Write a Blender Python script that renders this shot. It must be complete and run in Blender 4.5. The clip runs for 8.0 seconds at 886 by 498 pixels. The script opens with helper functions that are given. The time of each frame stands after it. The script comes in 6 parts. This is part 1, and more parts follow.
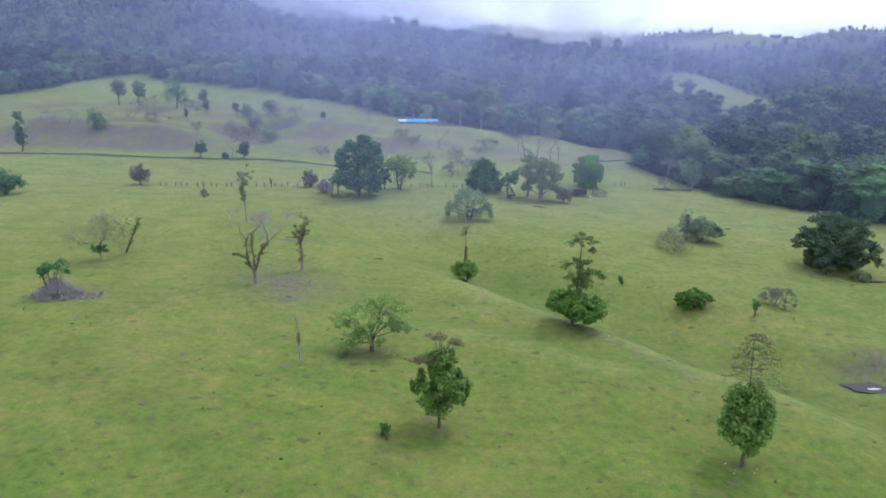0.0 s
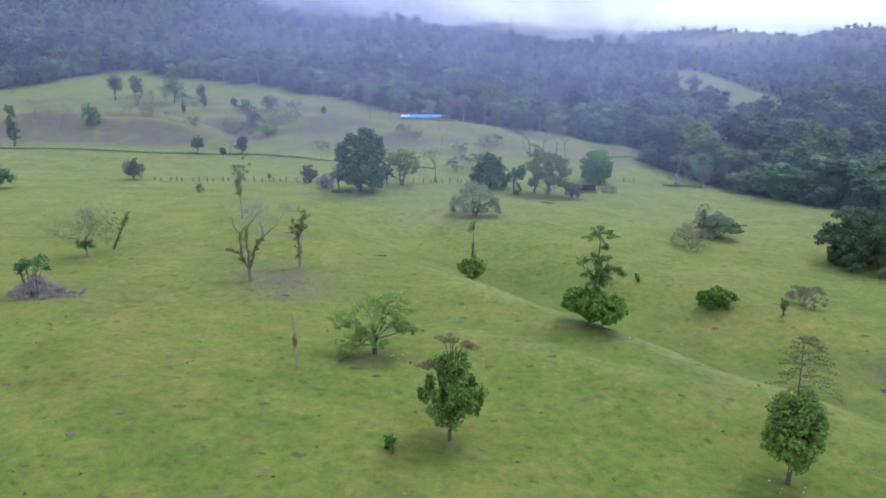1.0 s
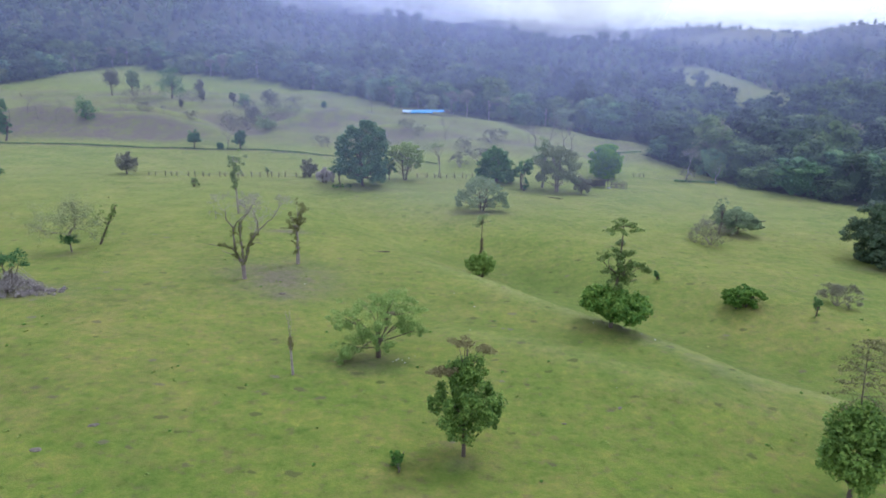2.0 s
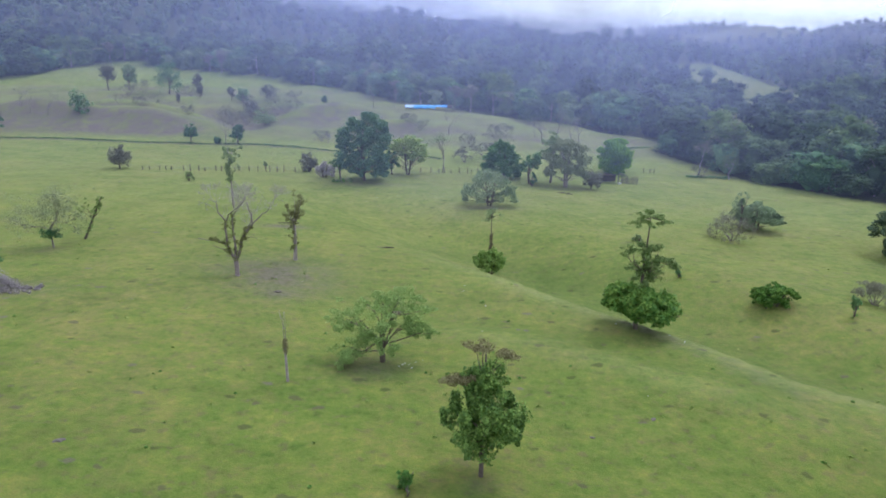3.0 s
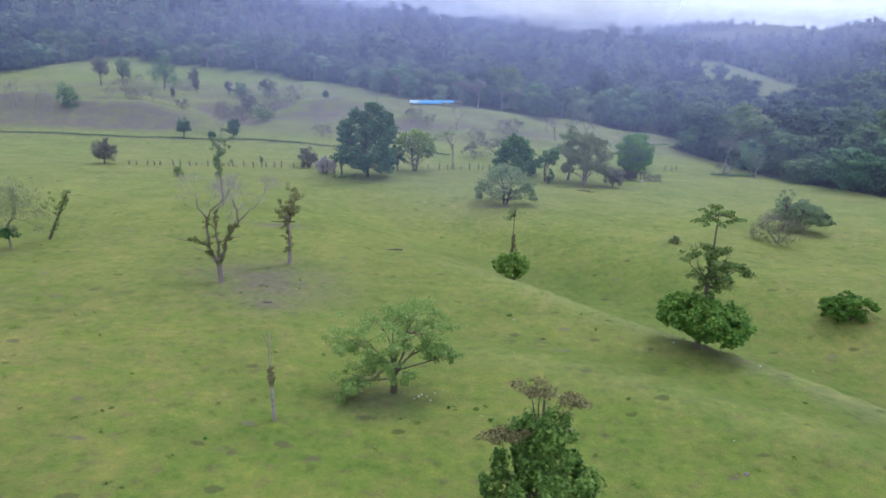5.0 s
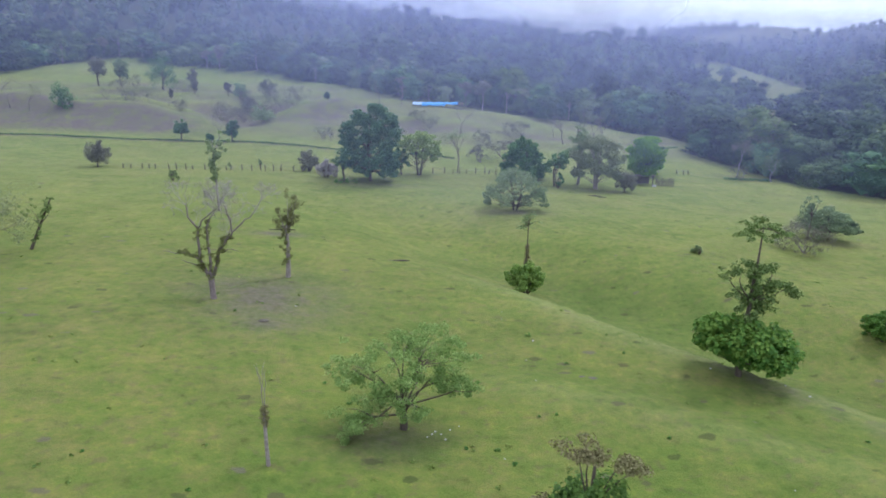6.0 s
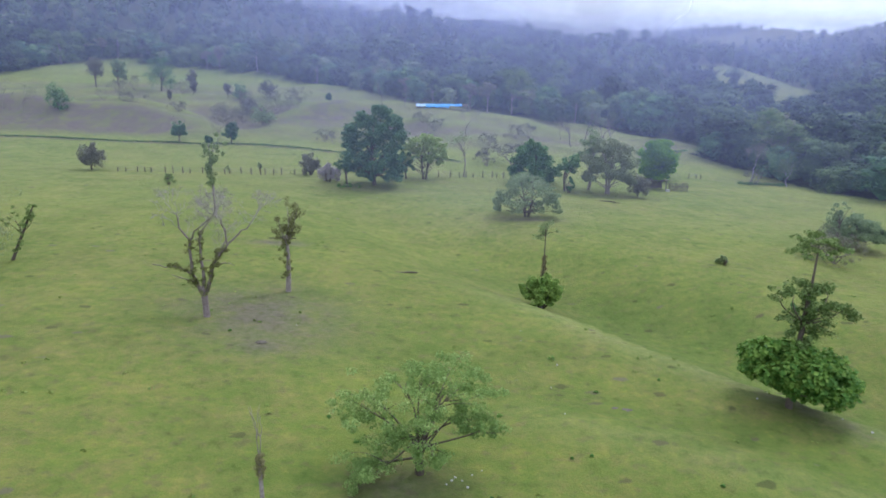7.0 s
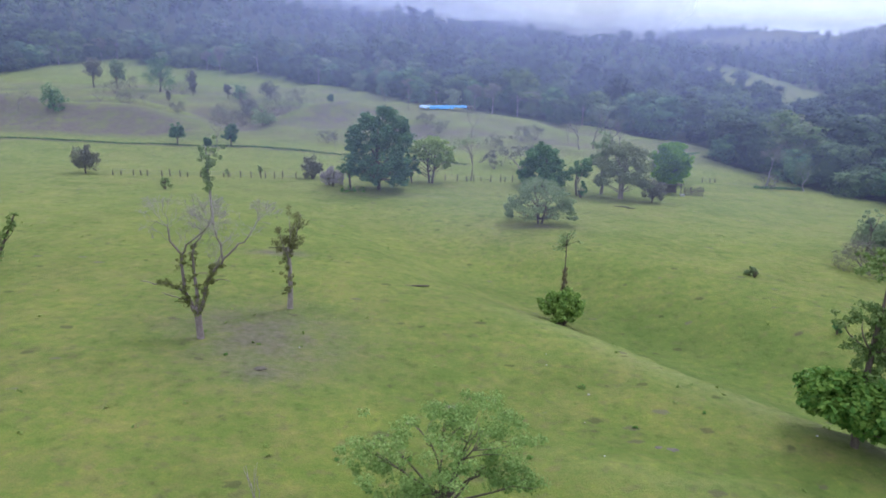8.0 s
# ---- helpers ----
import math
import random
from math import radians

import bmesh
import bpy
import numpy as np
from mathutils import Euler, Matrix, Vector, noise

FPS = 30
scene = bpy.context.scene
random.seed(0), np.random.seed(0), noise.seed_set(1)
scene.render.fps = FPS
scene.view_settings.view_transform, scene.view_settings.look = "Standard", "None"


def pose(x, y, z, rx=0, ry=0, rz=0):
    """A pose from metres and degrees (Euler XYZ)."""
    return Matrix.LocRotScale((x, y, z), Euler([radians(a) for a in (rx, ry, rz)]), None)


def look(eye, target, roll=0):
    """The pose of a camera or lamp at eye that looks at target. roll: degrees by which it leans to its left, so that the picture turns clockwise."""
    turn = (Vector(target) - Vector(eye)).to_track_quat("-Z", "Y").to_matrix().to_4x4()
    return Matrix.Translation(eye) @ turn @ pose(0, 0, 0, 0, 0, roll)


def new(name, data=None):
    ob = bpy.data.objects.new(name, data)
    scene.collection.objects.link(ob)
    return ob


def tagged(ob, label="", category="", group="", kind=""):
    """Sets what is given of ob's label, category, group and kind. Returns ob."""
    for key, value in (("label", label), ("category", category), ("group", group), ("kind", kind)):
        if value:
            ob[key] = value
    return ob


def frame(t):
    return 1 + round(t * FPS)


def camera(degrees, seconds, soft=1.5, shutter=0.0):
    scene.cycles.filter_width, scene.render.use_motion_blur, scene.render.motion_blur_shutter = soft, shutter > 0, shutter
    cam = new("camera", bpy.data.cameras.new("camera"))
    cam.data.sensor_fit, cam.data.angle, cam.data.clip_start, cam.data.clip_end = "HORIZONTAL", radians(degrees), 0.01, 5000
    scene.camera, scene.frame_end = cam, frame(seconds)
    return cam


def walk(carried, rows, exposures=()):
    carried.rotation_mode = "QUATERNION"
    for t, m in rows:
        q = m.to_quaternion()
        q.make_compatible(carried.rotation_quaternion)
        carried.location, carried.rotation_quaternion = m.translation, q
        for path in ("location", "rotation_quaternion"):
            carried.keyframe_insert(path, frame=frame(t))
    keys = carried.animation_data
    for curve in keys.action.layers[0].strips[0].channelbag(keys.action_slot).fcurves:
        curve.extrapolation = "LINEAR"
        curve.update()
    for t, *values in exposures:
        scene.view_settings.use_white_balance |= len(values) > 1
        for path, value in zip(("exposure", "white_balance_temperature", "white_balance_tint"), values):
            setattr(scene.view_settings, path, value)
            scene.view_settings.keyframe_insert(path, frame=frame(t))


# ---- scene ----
cam = camera(70.9, 8.0, 1.8)
METRES, EYE, TILT, LEAN, TURN = 46.0, 31.0, -13.0, 0.0, 0.0
ROWS = [
    (0.0, 0.0, 0.0, 0.0, -0.0, 0.0, -0.0),
    (0.5, -0.0096, 0.0655, -0.0066, 0.04, -0.02, -0.02),
    (1.0, -0.0196, 0.1292, -0.0135, 0.07, -0.02, -0.04),
    (1.5, -0.0301, 0.1942, -0.0199, 0.11, -0.04, -0.05),
    (3.0, -0.0612, 0.3897, -0.0397, 0.23, -0.09, -0.1),
    (3.5, -0.0716, 0.4535, -0.0469, 0.27, -0.09, -0.11),
    (4.0, -0.0817, 0.5174, -0.0513, 0.32, -0.08, -0.14),
    (4.5, -0.0922, 0.5786, -0.047, 0.34, -0.03, -0.19),
    (6.0, -0.1271, 0.7521, -0.0133, 0.42, 0.24, -0.36),
    (6.5, -0.1405, 0.8071, -0.0018, 0.45, 0.33, -0.41),
    (7.0, -0.1548, 0.8613, 0.0101, 0.47, 0.42, -0.47),
    (7.5, -0.1699, 0.9154, 0.0222, 0.49, 0.49, -0.5),
    (8.0, -0.1856, 0.9705, 0.0346, 0.52, 0.56, -0.54),
]
walk(cam, [(t, pose(0, 0, EYE, TILT, LEAN, TURN) @ pose(METRES * x, METRES * y, METRES * z, 90 + pitch, roll, yaw)) for t, x, y, z, yaw, pitch, roll in ROWS],
     [(0.0, 0.0, 5590, 13), (1.5, -0.02, 5650, 12.5), (3.5, -0.02, 5680, 12), (8.0, -0.03, 5700, 12)])

# ---- world and light ----
world = bpy.data.worlds.new("overcast_sky")
scene.world = world
world.use_nodes = True
wn, wl = world.node_tree.nodes, world.node_tree.links
wn.clear()
w_out = wn.new("ShaderNodeOutputWorld")
sky = wn.new("ShaderNodeTexSky")
sky.sky_type, sky.sun_disc = "NISHITA", False
SUN_UP, SUN_ROUND = radians(58), radians(48)
sky.sun_elevation, sky.sun_rotation = SUN_UP, SUN_ROUND
sky_bg = wn.new("ShaderNodeBackground")
sky_bg.inputs["Strength"].default_value = 0.06
wl.new(sky.outputs[0], sky_bg.inputs["Color"])
w_co = wn.new("ShaderNodeTexCoord")
w_sep = wn.new("ShaderNodeSeparateXYZ")
wl.new(w_co.outputs["Generated"], w_sep.inputs[0])
w_ramp = wn.new("ShaderNodeValToRGB")
w_ramp.color_ramp.elements[0].position, w_ramp.color_ramp.elements[0].color = 0.0, (0.61, 0.615, 0.63, 1)
w_ramp.color_ramp.elements[1].position, w_ramp.color_ramp.elements[1].color = 0.9, (1.0, 1.0, 1.0, 1)
wl.new(w_sep.outputs["Z"], w_ramp.inputs[0])
w_noise = wn.new("ShaderNodeTexNoise")
w_noise.inputs["Scale"].default_value, w_noise.inputs["Detail"].default_value = 3.0, 4.0
wl.new(w_co.outputs["Generated"], w_noise.inputs["Vector"])
w_var = wn.new("ShaderNodeMapRange")
w_var.inputs["To Min"].default_value, w_var.inputs["To Max"].default_value = 0.92, 1.08
wl.new(w_noise.outputs[0], w_var.inputs[0])
w_mul = wn.new("ShaderNodeVectorMath")
w_mul.operation = "SCALE"
wl.new(w_ramp.outputs[0], w_mul.inputs[0])
wl.new(w_var.outputs[0], w_mul.inputs["Scale"])
cloud_bg = wn.new("ShaderNodeBackground")
cloud_bg.inputs["Strength"].default_value = 1.40
wl.new(w_mul.outputs[0], cloud_bg.inputs["Color"])
w_add = wn.new("ShaderNodeAddShader")
wl.new(sky_bg.outputs[0], w_add.inputs[0])
wl.new(cloud_bg.outputs[0], w_add.inputs[1])
wl.new(w_add.outputs[0], w_out.inputs["Surface"])

sun = new("sun", bpy.data.lights.new("sun", "SUN"))
sun.data.energy, sun.data.angle, sun.data.color = 1.5, radians(16), (1.0, 0.96, 0.90)
sun.matrix_world = look((0, 0, 0), (-math.cos(SUN_UP) * math.sin(SUN_ROUND), -math.cos(SUN_UP) * math.cos(SUN_ROUND), -math.sin(SUN_UP)))


# ---- materials ----
def material(name):
    m = bpy.data.materials.new(name)
    m.use_nodes = True
    m.node_tree.nodes.clear()
    return m, m.node_tree.nodes, m.node_tree.links


def ramp(nodes, stops):
    r = nodes.new("ShaderNodeValToRGB")
    while len(r.color_ramp.elements) < len(stops):
        r.color_ramp.elements.new(0.5)
    for e, (p, c) in zip(r.color_ramp.elements, stops):
        e.position, e.color = p, (*c, 1)
    return r


def noise_tex(nodes, links, co, scale, detail=4.0, rough=0.55):
    n = nodes.new("ShaderNodeTexNoise")
    n.inputs["Scale"].default_value, n.inputs["Detail"].default_value, n.inputs["Roughness"].default_value = scale, detail, rough
    links.new(co, n.inputs["Vector"])
    return n.outputs[0]


def mixed(nodes, links, fac, a, b, blend="MIX"):
    m = nodes.new("ShaderNodeMix")
    m.data_type, m.blend_type = "RGBA", blend
    for sock, v in ((m.inputs[0], fac), (m.inputs[6], a), (m.inputs[7], b)):
        if isinstance(v, bpy.types.NodeSocket):
            links.new(v, sock)
        elif isinstance(v, (int, float)):
            sock.default_value = v
        else:
            sock.default_value = (*v, 1)
    return m.outputs[2]


def math_node(nodes, links, op, a, b=0.0):
    m = nodes.new("ShaderNodeMath")
    m.operation = op
    for sock, v in ((m.inputs[0], a), (m.inputs[1], b)):
        if isinstance(v, bpy.types.NodeSocket):
            links.new(v, sock)
        else:
            sock.default_value = v
    return m.outputs[0]


def leaf_material(name, stops, wide=0.12, through_light=0.35, per_thing=0.35, bright=1.6, speckle=1.0):
    """Leaves whose tint varies leaf by leaf, clump by clump and from thing to thing."""
    m, n, l = material(name)
    geo, info = n.new("ShaderNodeNewGeometry"), n.new("ShaderNodeObjectInfo")
    big = noise_tex(n, l, geo.outputs["Position"], wide, 3.0)
    a = math_node(n, l, "MULTIPLY", geo.outputs["Random Per Island"], 0.40 * speckle)
    b = math_node(n, l, "MULTIPLY", big, 0.9)
    c = math_node(n, l, "MULTIPLY", info.outputs["Random"], per_thing)
    own = n.new("ShaderNodeAttribute")
    own.attribute_name = "tint"
    c = math_node(n, l, "ADD", c, math_node(n, l, "MULTIPLY", own.outputs["Fac"], 0.6))
    s = math_node(n, l, "ADD", math_node(n, l, "ADD", a, b), c)
    fine = math_node(n, l, "MULTIPLY", noise_tex(n, l, geo.outputs["Position"], 1.3, 3.0, 0.65), 0.55 * speckle)
    s = math_node(n, l, "ADD", s, fine)
    s = math_node(n, l, "SUBTRACT", s, 0.395 + per_thing / 2 - 0.475 * (1 - speckle))
    r = ramp(n, [(q, tuple(min(0.5, bright * c) for c in colour)) for q, colour in stops])
    l.new(s, r.inputs[0])
    p = n.new("ShaderNodeBsdfPrincipled")
    l.new(r.outputs[0], p.inputs["Base Color"])
    p.inputs["Roughness"].default_value, p.inputs["Specular IOR Level"].default_value = 0.62, 0.25
    t = n.new("ShaderNodeBsdfTranslucent")
    l.new(r.outputs[0], t.inputs["Color"])
    x = n.new("ShaderNodeMixShader")
    x.inputs[0].default_value = through_light
    l.new(p.outputs[0], x.inputs[1])
    l.new(t.outputs[0], x.inputs[2])
    o = n.new("ShaderNodeOutputMaterial")
    l.new(x.outputs[0], o.inputs["Surface"])
    return m


def solid_material(name, stops, scale=6.0, rough=0.85, bump=0.3, metal=0.0, spec=0.3):
    m, n, l = material(name)
    geo = n.new("ShaderNodeNewGeometry")
    f = noise_tex(n, l, geo.outputs["Position"], scale, 6.0)
    g2 = noise_tex(n, l, geo.outputs["Position"], scale * 0.13, 3.0)
    s = math_node(n, l, "ADD", math_node(n, l, "MULTIPLY", f, 0.6), math_node(n, l, "MULTIPLY", g2, 0.4))
    r = ramp(n, stops)
    l.new(s, r.inputs[0])
    p = n.new("ShaderNodeBsdfPrincipled")
    l.new(r.outputs[0], p.inputs["Base Color"])
    p.inputs["Roughness"].default_value, p.inputs["Metallic"].default_value, p.inputs["Specular IOR Level"].default_value = rough, metal, spec
    b = n.new("ShaderNodeBump")
    b.inputs["Strength"].default_value, b.inputs["Distance"].default_value = bump, 0.03
    l.new(f, b.inputs["Height"])
    l.new(b.outputs[0], p.inputs["Normal"])
    o = n.new("ShaderNodeOutputMaterial")
    l.new(p.outputs[0], o.inputs["Surface"])
    return m


def ground_material():
    """Grazed pasture: yellow-green and darker green patches, thin dry stripes, bare soil where the soil layer says so."""
    m, n, l = material("pasture_grass")
    geo, att = n.new("ShaderNodeNewGeometry"), n.new("ShaderNodeAttribute")
    att.attribute_name = "soil"
    pos = geo.outputs["Position"]
    flat = n.new("ShaderNodeMapping")
    flat.inputs["Scale"].default_value = (1.0, 1.25, 1.0)
    l.new(pos, flat.inputs["Vector"])
    n1 = noise_tex(n, l, pos, 0.035, 4.0, 0.6)
    n2 = noise_tex(n, l, flat.outputs[0], 0.30, 6.0, 0.68)
    n3 = noise_tex(n, l, flat.outputs[0], 1.6, 5.0, 0.7)
    n4 = noise_tex(n, l, pos, 9.0, 3.0, 0.7)
    s = math_node(n, l, "ADD", math_node(n, l, "MULTIPLY", n1, 0.36), math_node(n, l, "MULTIPLY", n2, 0.40))
    s = math_node(n, l, "ADD", s, math_node(n, l, "MULTIPLY", n3, 0.28))
    r = ramp(n, GRASS)
    l.new(s, r.inputs[0])
    patch = noise_tex(n, l, flat.outputs[0], 0.55, 5.0, 0.62)
    dry_k, lush_k = ramp(n, [(0.50, (0, 0, 0)), (0.68, (1, 1, 1))]), ramp(n, [(0.34, (1, 1, 1)), (0.47, (0, 0, 0))])
    l.new(patch, dry_k.inputs[0])
    l.new(patch, lush_k.inputs[0])
    base = mixed(n, l, math_node(n, l, "MULTIPLY", dry_k.outputs[0], 0.34), r.outputs[0], (0.178, 0.150, 0.056))
    base = mixed(n, l, math_node(n, l, "MULTIPLY", lush_k.outputs[0], 0.32), base, (0.092, 0.148, 0.026))
    # blades and droppings: fine dark and light flecks
    fleck = ramp(n, [(0.34, (0.75, 0.78, 0.73)), (0.52, (1, 1, 1)), (0.72, (1.22, 1.18, 1.08))])
    l.new(n4, fleck.inputs[0])
    col = mixed(n, l, 0.55, base, fleck.outputs[0], "MULTIPLY")
    spots = ramp(n, [(0.0, (0, 0, 0)), (0.57, (0, 0, 0)), (0.68, (1, 1, 1))])
    l.new(noise_tex(n, l, flat.outputs[0], 0.9, 3.0, 0.55), spots.inputs[0])
    dry = math_node(n, l, "MULTIPLY", spots.outputs[0], 0.55)
    col = mixed(n, l, dry, col, (0.125, 0.105, 0.055))
    tone = ramp(n, [(0.30, (0.80, 0.83, 0.80)), (0.50, (1, 1, 1)), (0.70, (1.16, 1.10, 1.06))])
    broad = n.new("ShaderNodeMapping")
    broad.inputs["Scale"].default_value = (1.0, 1.5, 1.0)
    l.new(pos, broad.inputs["Vector"])
    l.new(noise_tex(n, l, broad.outputs[0], 0.11, 6.0, 0.66), tone.inputs[0])
    att_dry = n.new("ShaderNodeAttribute")
    att_dry.attribute_name = "dry"
    straw = math_node(n, l, "MULTIPLY", att_dry.outputs["Fac"], math_node(n, l, "ADD", math_node(n, l, "MULTIPLY", n2, 0.9), 0.35))
    col = mixed(n, l, straw, col, (0.228, 0.250, 0.104))
    att_dark = n.new("ShaderNodeAttribute")
    att_dark.attribute_name = "dark_grass"
    dark_k = math_node(n, l, "MULTIPLY", att_dark.outputs["Fac"], math_node(n, l, "ADD", n2, 0.25))
    col = mixed(n, l, dark_k, col, (0.072, 0.118, 0.026))
    col = mixed(n, l, 1.0, col, tone.outputs[0], "MULTIPLY")
    grain = ramp(n, [(0.28, (0.62, 0.68, 0.58)), (0.45, (0.96, 0.99, 0.93)), (0.56, (1.08, 1.05, 1.0)), (0.72, (1.42, 1.30, 1.12))])
    l.new(noise_tex(n, l, pos, 0.95, 6.0, 0.72), grain.inputs[0])
    col = mixed(n, l, 1.0, col, grain.outputs[0], "MULTIPLY")
    # scrapes: small bare or dunged spots of uneven size, here and there in the turf
    bent_co = n.new("ShaderNodeVectorMath")
    bent_co.operation = "MULTIPLY_ADD"
    wob = n.new("ShaderNodeTexNoise")
    wob.inputs["Scale"].default_value, wob.inputs["Detail"].default_value = 1.7, 3.0
    l.new(pos, wob.inputs["Vector"])
    l.new(wob.outputs["Color"], bent_co.inputs[0])
    bent_co.inputs[1].default_value = (1.1, 0.7, 0.0)
    scrape_co = n.new("ShaderNodeMapping")
    scrape_co.inputs["Scale"].default_value = (0.8, 1.25, 0.0)
    l.new(pos, scrape_co.inputs["Vector"])
    l.new(scrape_co.outputs[0], bent_co.inputs[2])
    cell = n.new("ShaderNodeTexVoronoi")
    cell.inputs["Scale"].default_value = 0.52
    l.new(bent_co.outputs[0], cell.inputs["Vector"])
    own = n.new("ShaderNodeSeparateColor")
    l.new(cell.outputs["Color"], own.inputs[0])
    size = n.new("ShaderNodeMapRange")
    size.inputs["From Min"].default_value, size.inputs["From Max"].default_value, size.inputs["To Max"].default_value = 0.40, 1.0, 0.26
    l.new(own.outputs[0], size.inputs[0])
    scrape = n.new("ShaderNodeMapRange")
    scrape.interpolation_type = "SMOOTHSTEP"
    scrape.inputs["From Min"].default_value, scrape.inputs["From Max"].default_value = -0.03, 0.07
    l.new(math_node(n, l, "SUBTRACT", size.outputs[0], cell.outputs["Distance"]), scrape.inputs[0])
    tint = ramp(n, [(0.0, (0.058, 0.078, 0.022)), (0.5, (0.085, 0.084, 0.040)), (0.75, (0.112, 0.098, 0.064)), (1.0, (0.160, 0.140, 0.112))])
    l.new(own.outputs[1], tint.inputs[0])
    col = mixed(n, l, math_node(n, l, "MULTIPLY", scrape.outputs[0], 0.72), col, tint.outputs[0])
    soil = ramp(n, [(0.3, (0.085, 0.070, 0.058)), (0.55, (0.145, 0.123, 0.104)), (0.8, (0.195, 0.170, 0.145))])
    l.new(n3, soil.inputs[0])
    worn_k = ramp(n, [(0.36, (0.38, 0.38, 0.38)), (0.50, (0.82, 0.82, 0.82)), (0.64, (1, 1, 1))])
    l.new(noise_tex(n, l, flat.outputs[0], 0.20, 6.0, 0.72), worn_k.inputs[0])
    k = math_node(n, l, "MULTIPLY", math_node(n, l, "MULTIPLY", att.outputs["Fac"], worn_k.outputs[0]), math_node(n, l, "ADD", n2, 0.55))
    col = mixed(n, l, k, col, soil.outputs[0])
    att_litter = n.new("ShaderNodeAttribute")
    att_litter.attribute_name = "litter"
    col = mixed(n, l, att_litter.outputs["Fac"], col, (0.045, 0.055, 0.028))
    p = n.new("ShaderNodeBsdfPrincipled")
    l.new(col, p.inputs["Base Color"])
    p.inputs["Roughness"].default_value, p.inputs["Specular IOR Level"].default_value = 0.9, 0.12
    b = n.new("ShaderNodeBump")
    b.inputs["Strength"].default_value, b.inputs["Distance"].default_value = 0.7, 0.20
    l.new(math_node(n, l, "ADD", n4, n3), b.inputs["Height"])
    l.new(b.outputs[0], p.inputs["Normal"])
    o = n.new("ShaderNodeOutputMaterial")
    l.new(p.outputs[0], o.inputs["Surface"])
    return m


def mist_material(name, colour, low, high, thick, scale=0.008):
    """A see-through veil, lit by the sky, for low cloud and for painted distance haze: thicker and thinner in drifts
    and fading towards its own edges.
    """
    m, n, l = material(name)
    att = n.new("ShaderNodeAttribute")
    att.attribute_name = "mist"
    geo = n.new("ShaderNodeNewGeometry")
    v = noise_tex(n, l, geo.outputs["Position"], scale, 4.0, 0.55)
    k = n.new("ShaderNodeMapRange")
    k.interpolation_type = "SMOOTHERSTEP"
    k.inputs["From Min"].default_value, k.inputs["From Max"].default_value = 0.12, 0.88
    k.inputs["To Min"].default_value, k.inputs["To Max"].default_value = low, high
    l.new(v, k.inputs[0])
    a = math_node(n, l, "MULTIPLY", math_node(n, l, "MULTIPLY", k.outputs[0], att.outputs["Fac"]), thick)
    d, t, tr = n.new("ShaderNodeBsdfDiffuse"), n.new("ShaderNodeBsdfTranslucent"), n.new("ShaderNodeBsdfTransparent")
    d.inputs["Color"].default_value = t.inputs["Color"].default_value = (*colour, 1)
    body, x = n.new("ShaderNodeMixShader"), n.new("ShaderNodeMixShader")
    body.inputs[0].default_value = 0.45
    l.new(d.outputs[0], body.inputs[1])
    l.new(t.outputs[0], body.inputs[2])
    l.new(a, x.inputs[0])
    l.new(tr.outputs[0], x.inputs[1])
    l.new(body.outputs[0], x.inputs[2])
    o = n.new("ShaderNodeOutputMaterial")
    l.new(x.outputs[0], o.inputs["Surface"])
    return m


GRASS = [(0.36, (0.072, 0.122, 0.022)), (0.45, (0.108, 0.160, 0.027)), (0.52, (0.138, 0.176, 0.035)), (0.58, (0.162, 0.175, 0.046)), (0.68, (0.190, 0.172, 0.064))]
MAT_GROUND = ground_material()
MAT_FRESH = leaf_material("fresh_green_leaves", [(0.15, (0.022, 0.058, 0.012)), (0.5, (0.050, 0.115, 0.020)), (0.85, (0.105, 0.175, 0.035))], bright=1.9)
MAT_DARK = leaf_material("dark_green_leaves", [(0.15, (0.012, 0.032, 0.014)), (0.5, (0.026, 0.060, 0.022)), (0.85, (0.060, 0.100, 0.035))], bright=3.0)
MAT_OLIVE = leaf_material("olive_green_leaves", [(0.15, (0.035, 0.062, 0.018)), (0.5, (0.075, 0.110, 0.032)), (0.85, (0.130, 0.160, 0.060))], bright=2.1)
MAT_WILLOW = leaf_material("light_green_thin_leaves", [(0.15, (0.050, 0.084, 0.024)), (0.5, (0.096, 0.138, 0.042)), (0.85, (0.155, 0.188, 0.072))], through_light=0.45, bright=2.8, speckle=0.9)
MAT_OLIVE_FRESH = leaf_material("mid_green_leaves", [(0.15, (0.026, 0.052, 0.014)), (0.5, (0.064, 0.108, 0.024)), (0.85, (0.140, 0.190, 0.045))], bright=2.5, through_light=0.45)
MAT_MOSS = leaf_material("brown_green_moss", [(0.15, (0.035, 0.036, 0.016)), (0.5, (0.060, 0.066, 0.024)), (0.85, (0.100, 0.105, 0.035))], bright=2.4)
MAT_DOME = leaf_material("deep_green_broad_leaves", [(0.15, (0.024, 0.060, 0.012)), (0.5, (0.050, 0.110, 0.018)), (0.85, (0.110, 0.170, 0.030))], bright=1.9)
MAT_BRIGHT = leaf_material("bright_green_leaves", [(0.15, (0.040, 0.105, 0.004)), (0.5, (0.095, 0.200, 0.006)), (0.85, (0.175, 0.290, 0.012))], bright=1.75)
MAT_FEATHER = leaf_material("faded_feathery_leaves", [(0.15, (0.075, 0.080, 0.035)), (0.5, (0.115, 0.115, 0.050)), (0.85, (0.155, 0.140, 0.070))])
MAT_PALE = leaf_material("pale_grey_green_leaves", [(0.15, (0.055, 0.085, 0.040)), (0.5, (0.095, 0.130, 0.060)), (0.85, (0.150, 0.180, 0.095))], bright=2.2, through_light=0.45)
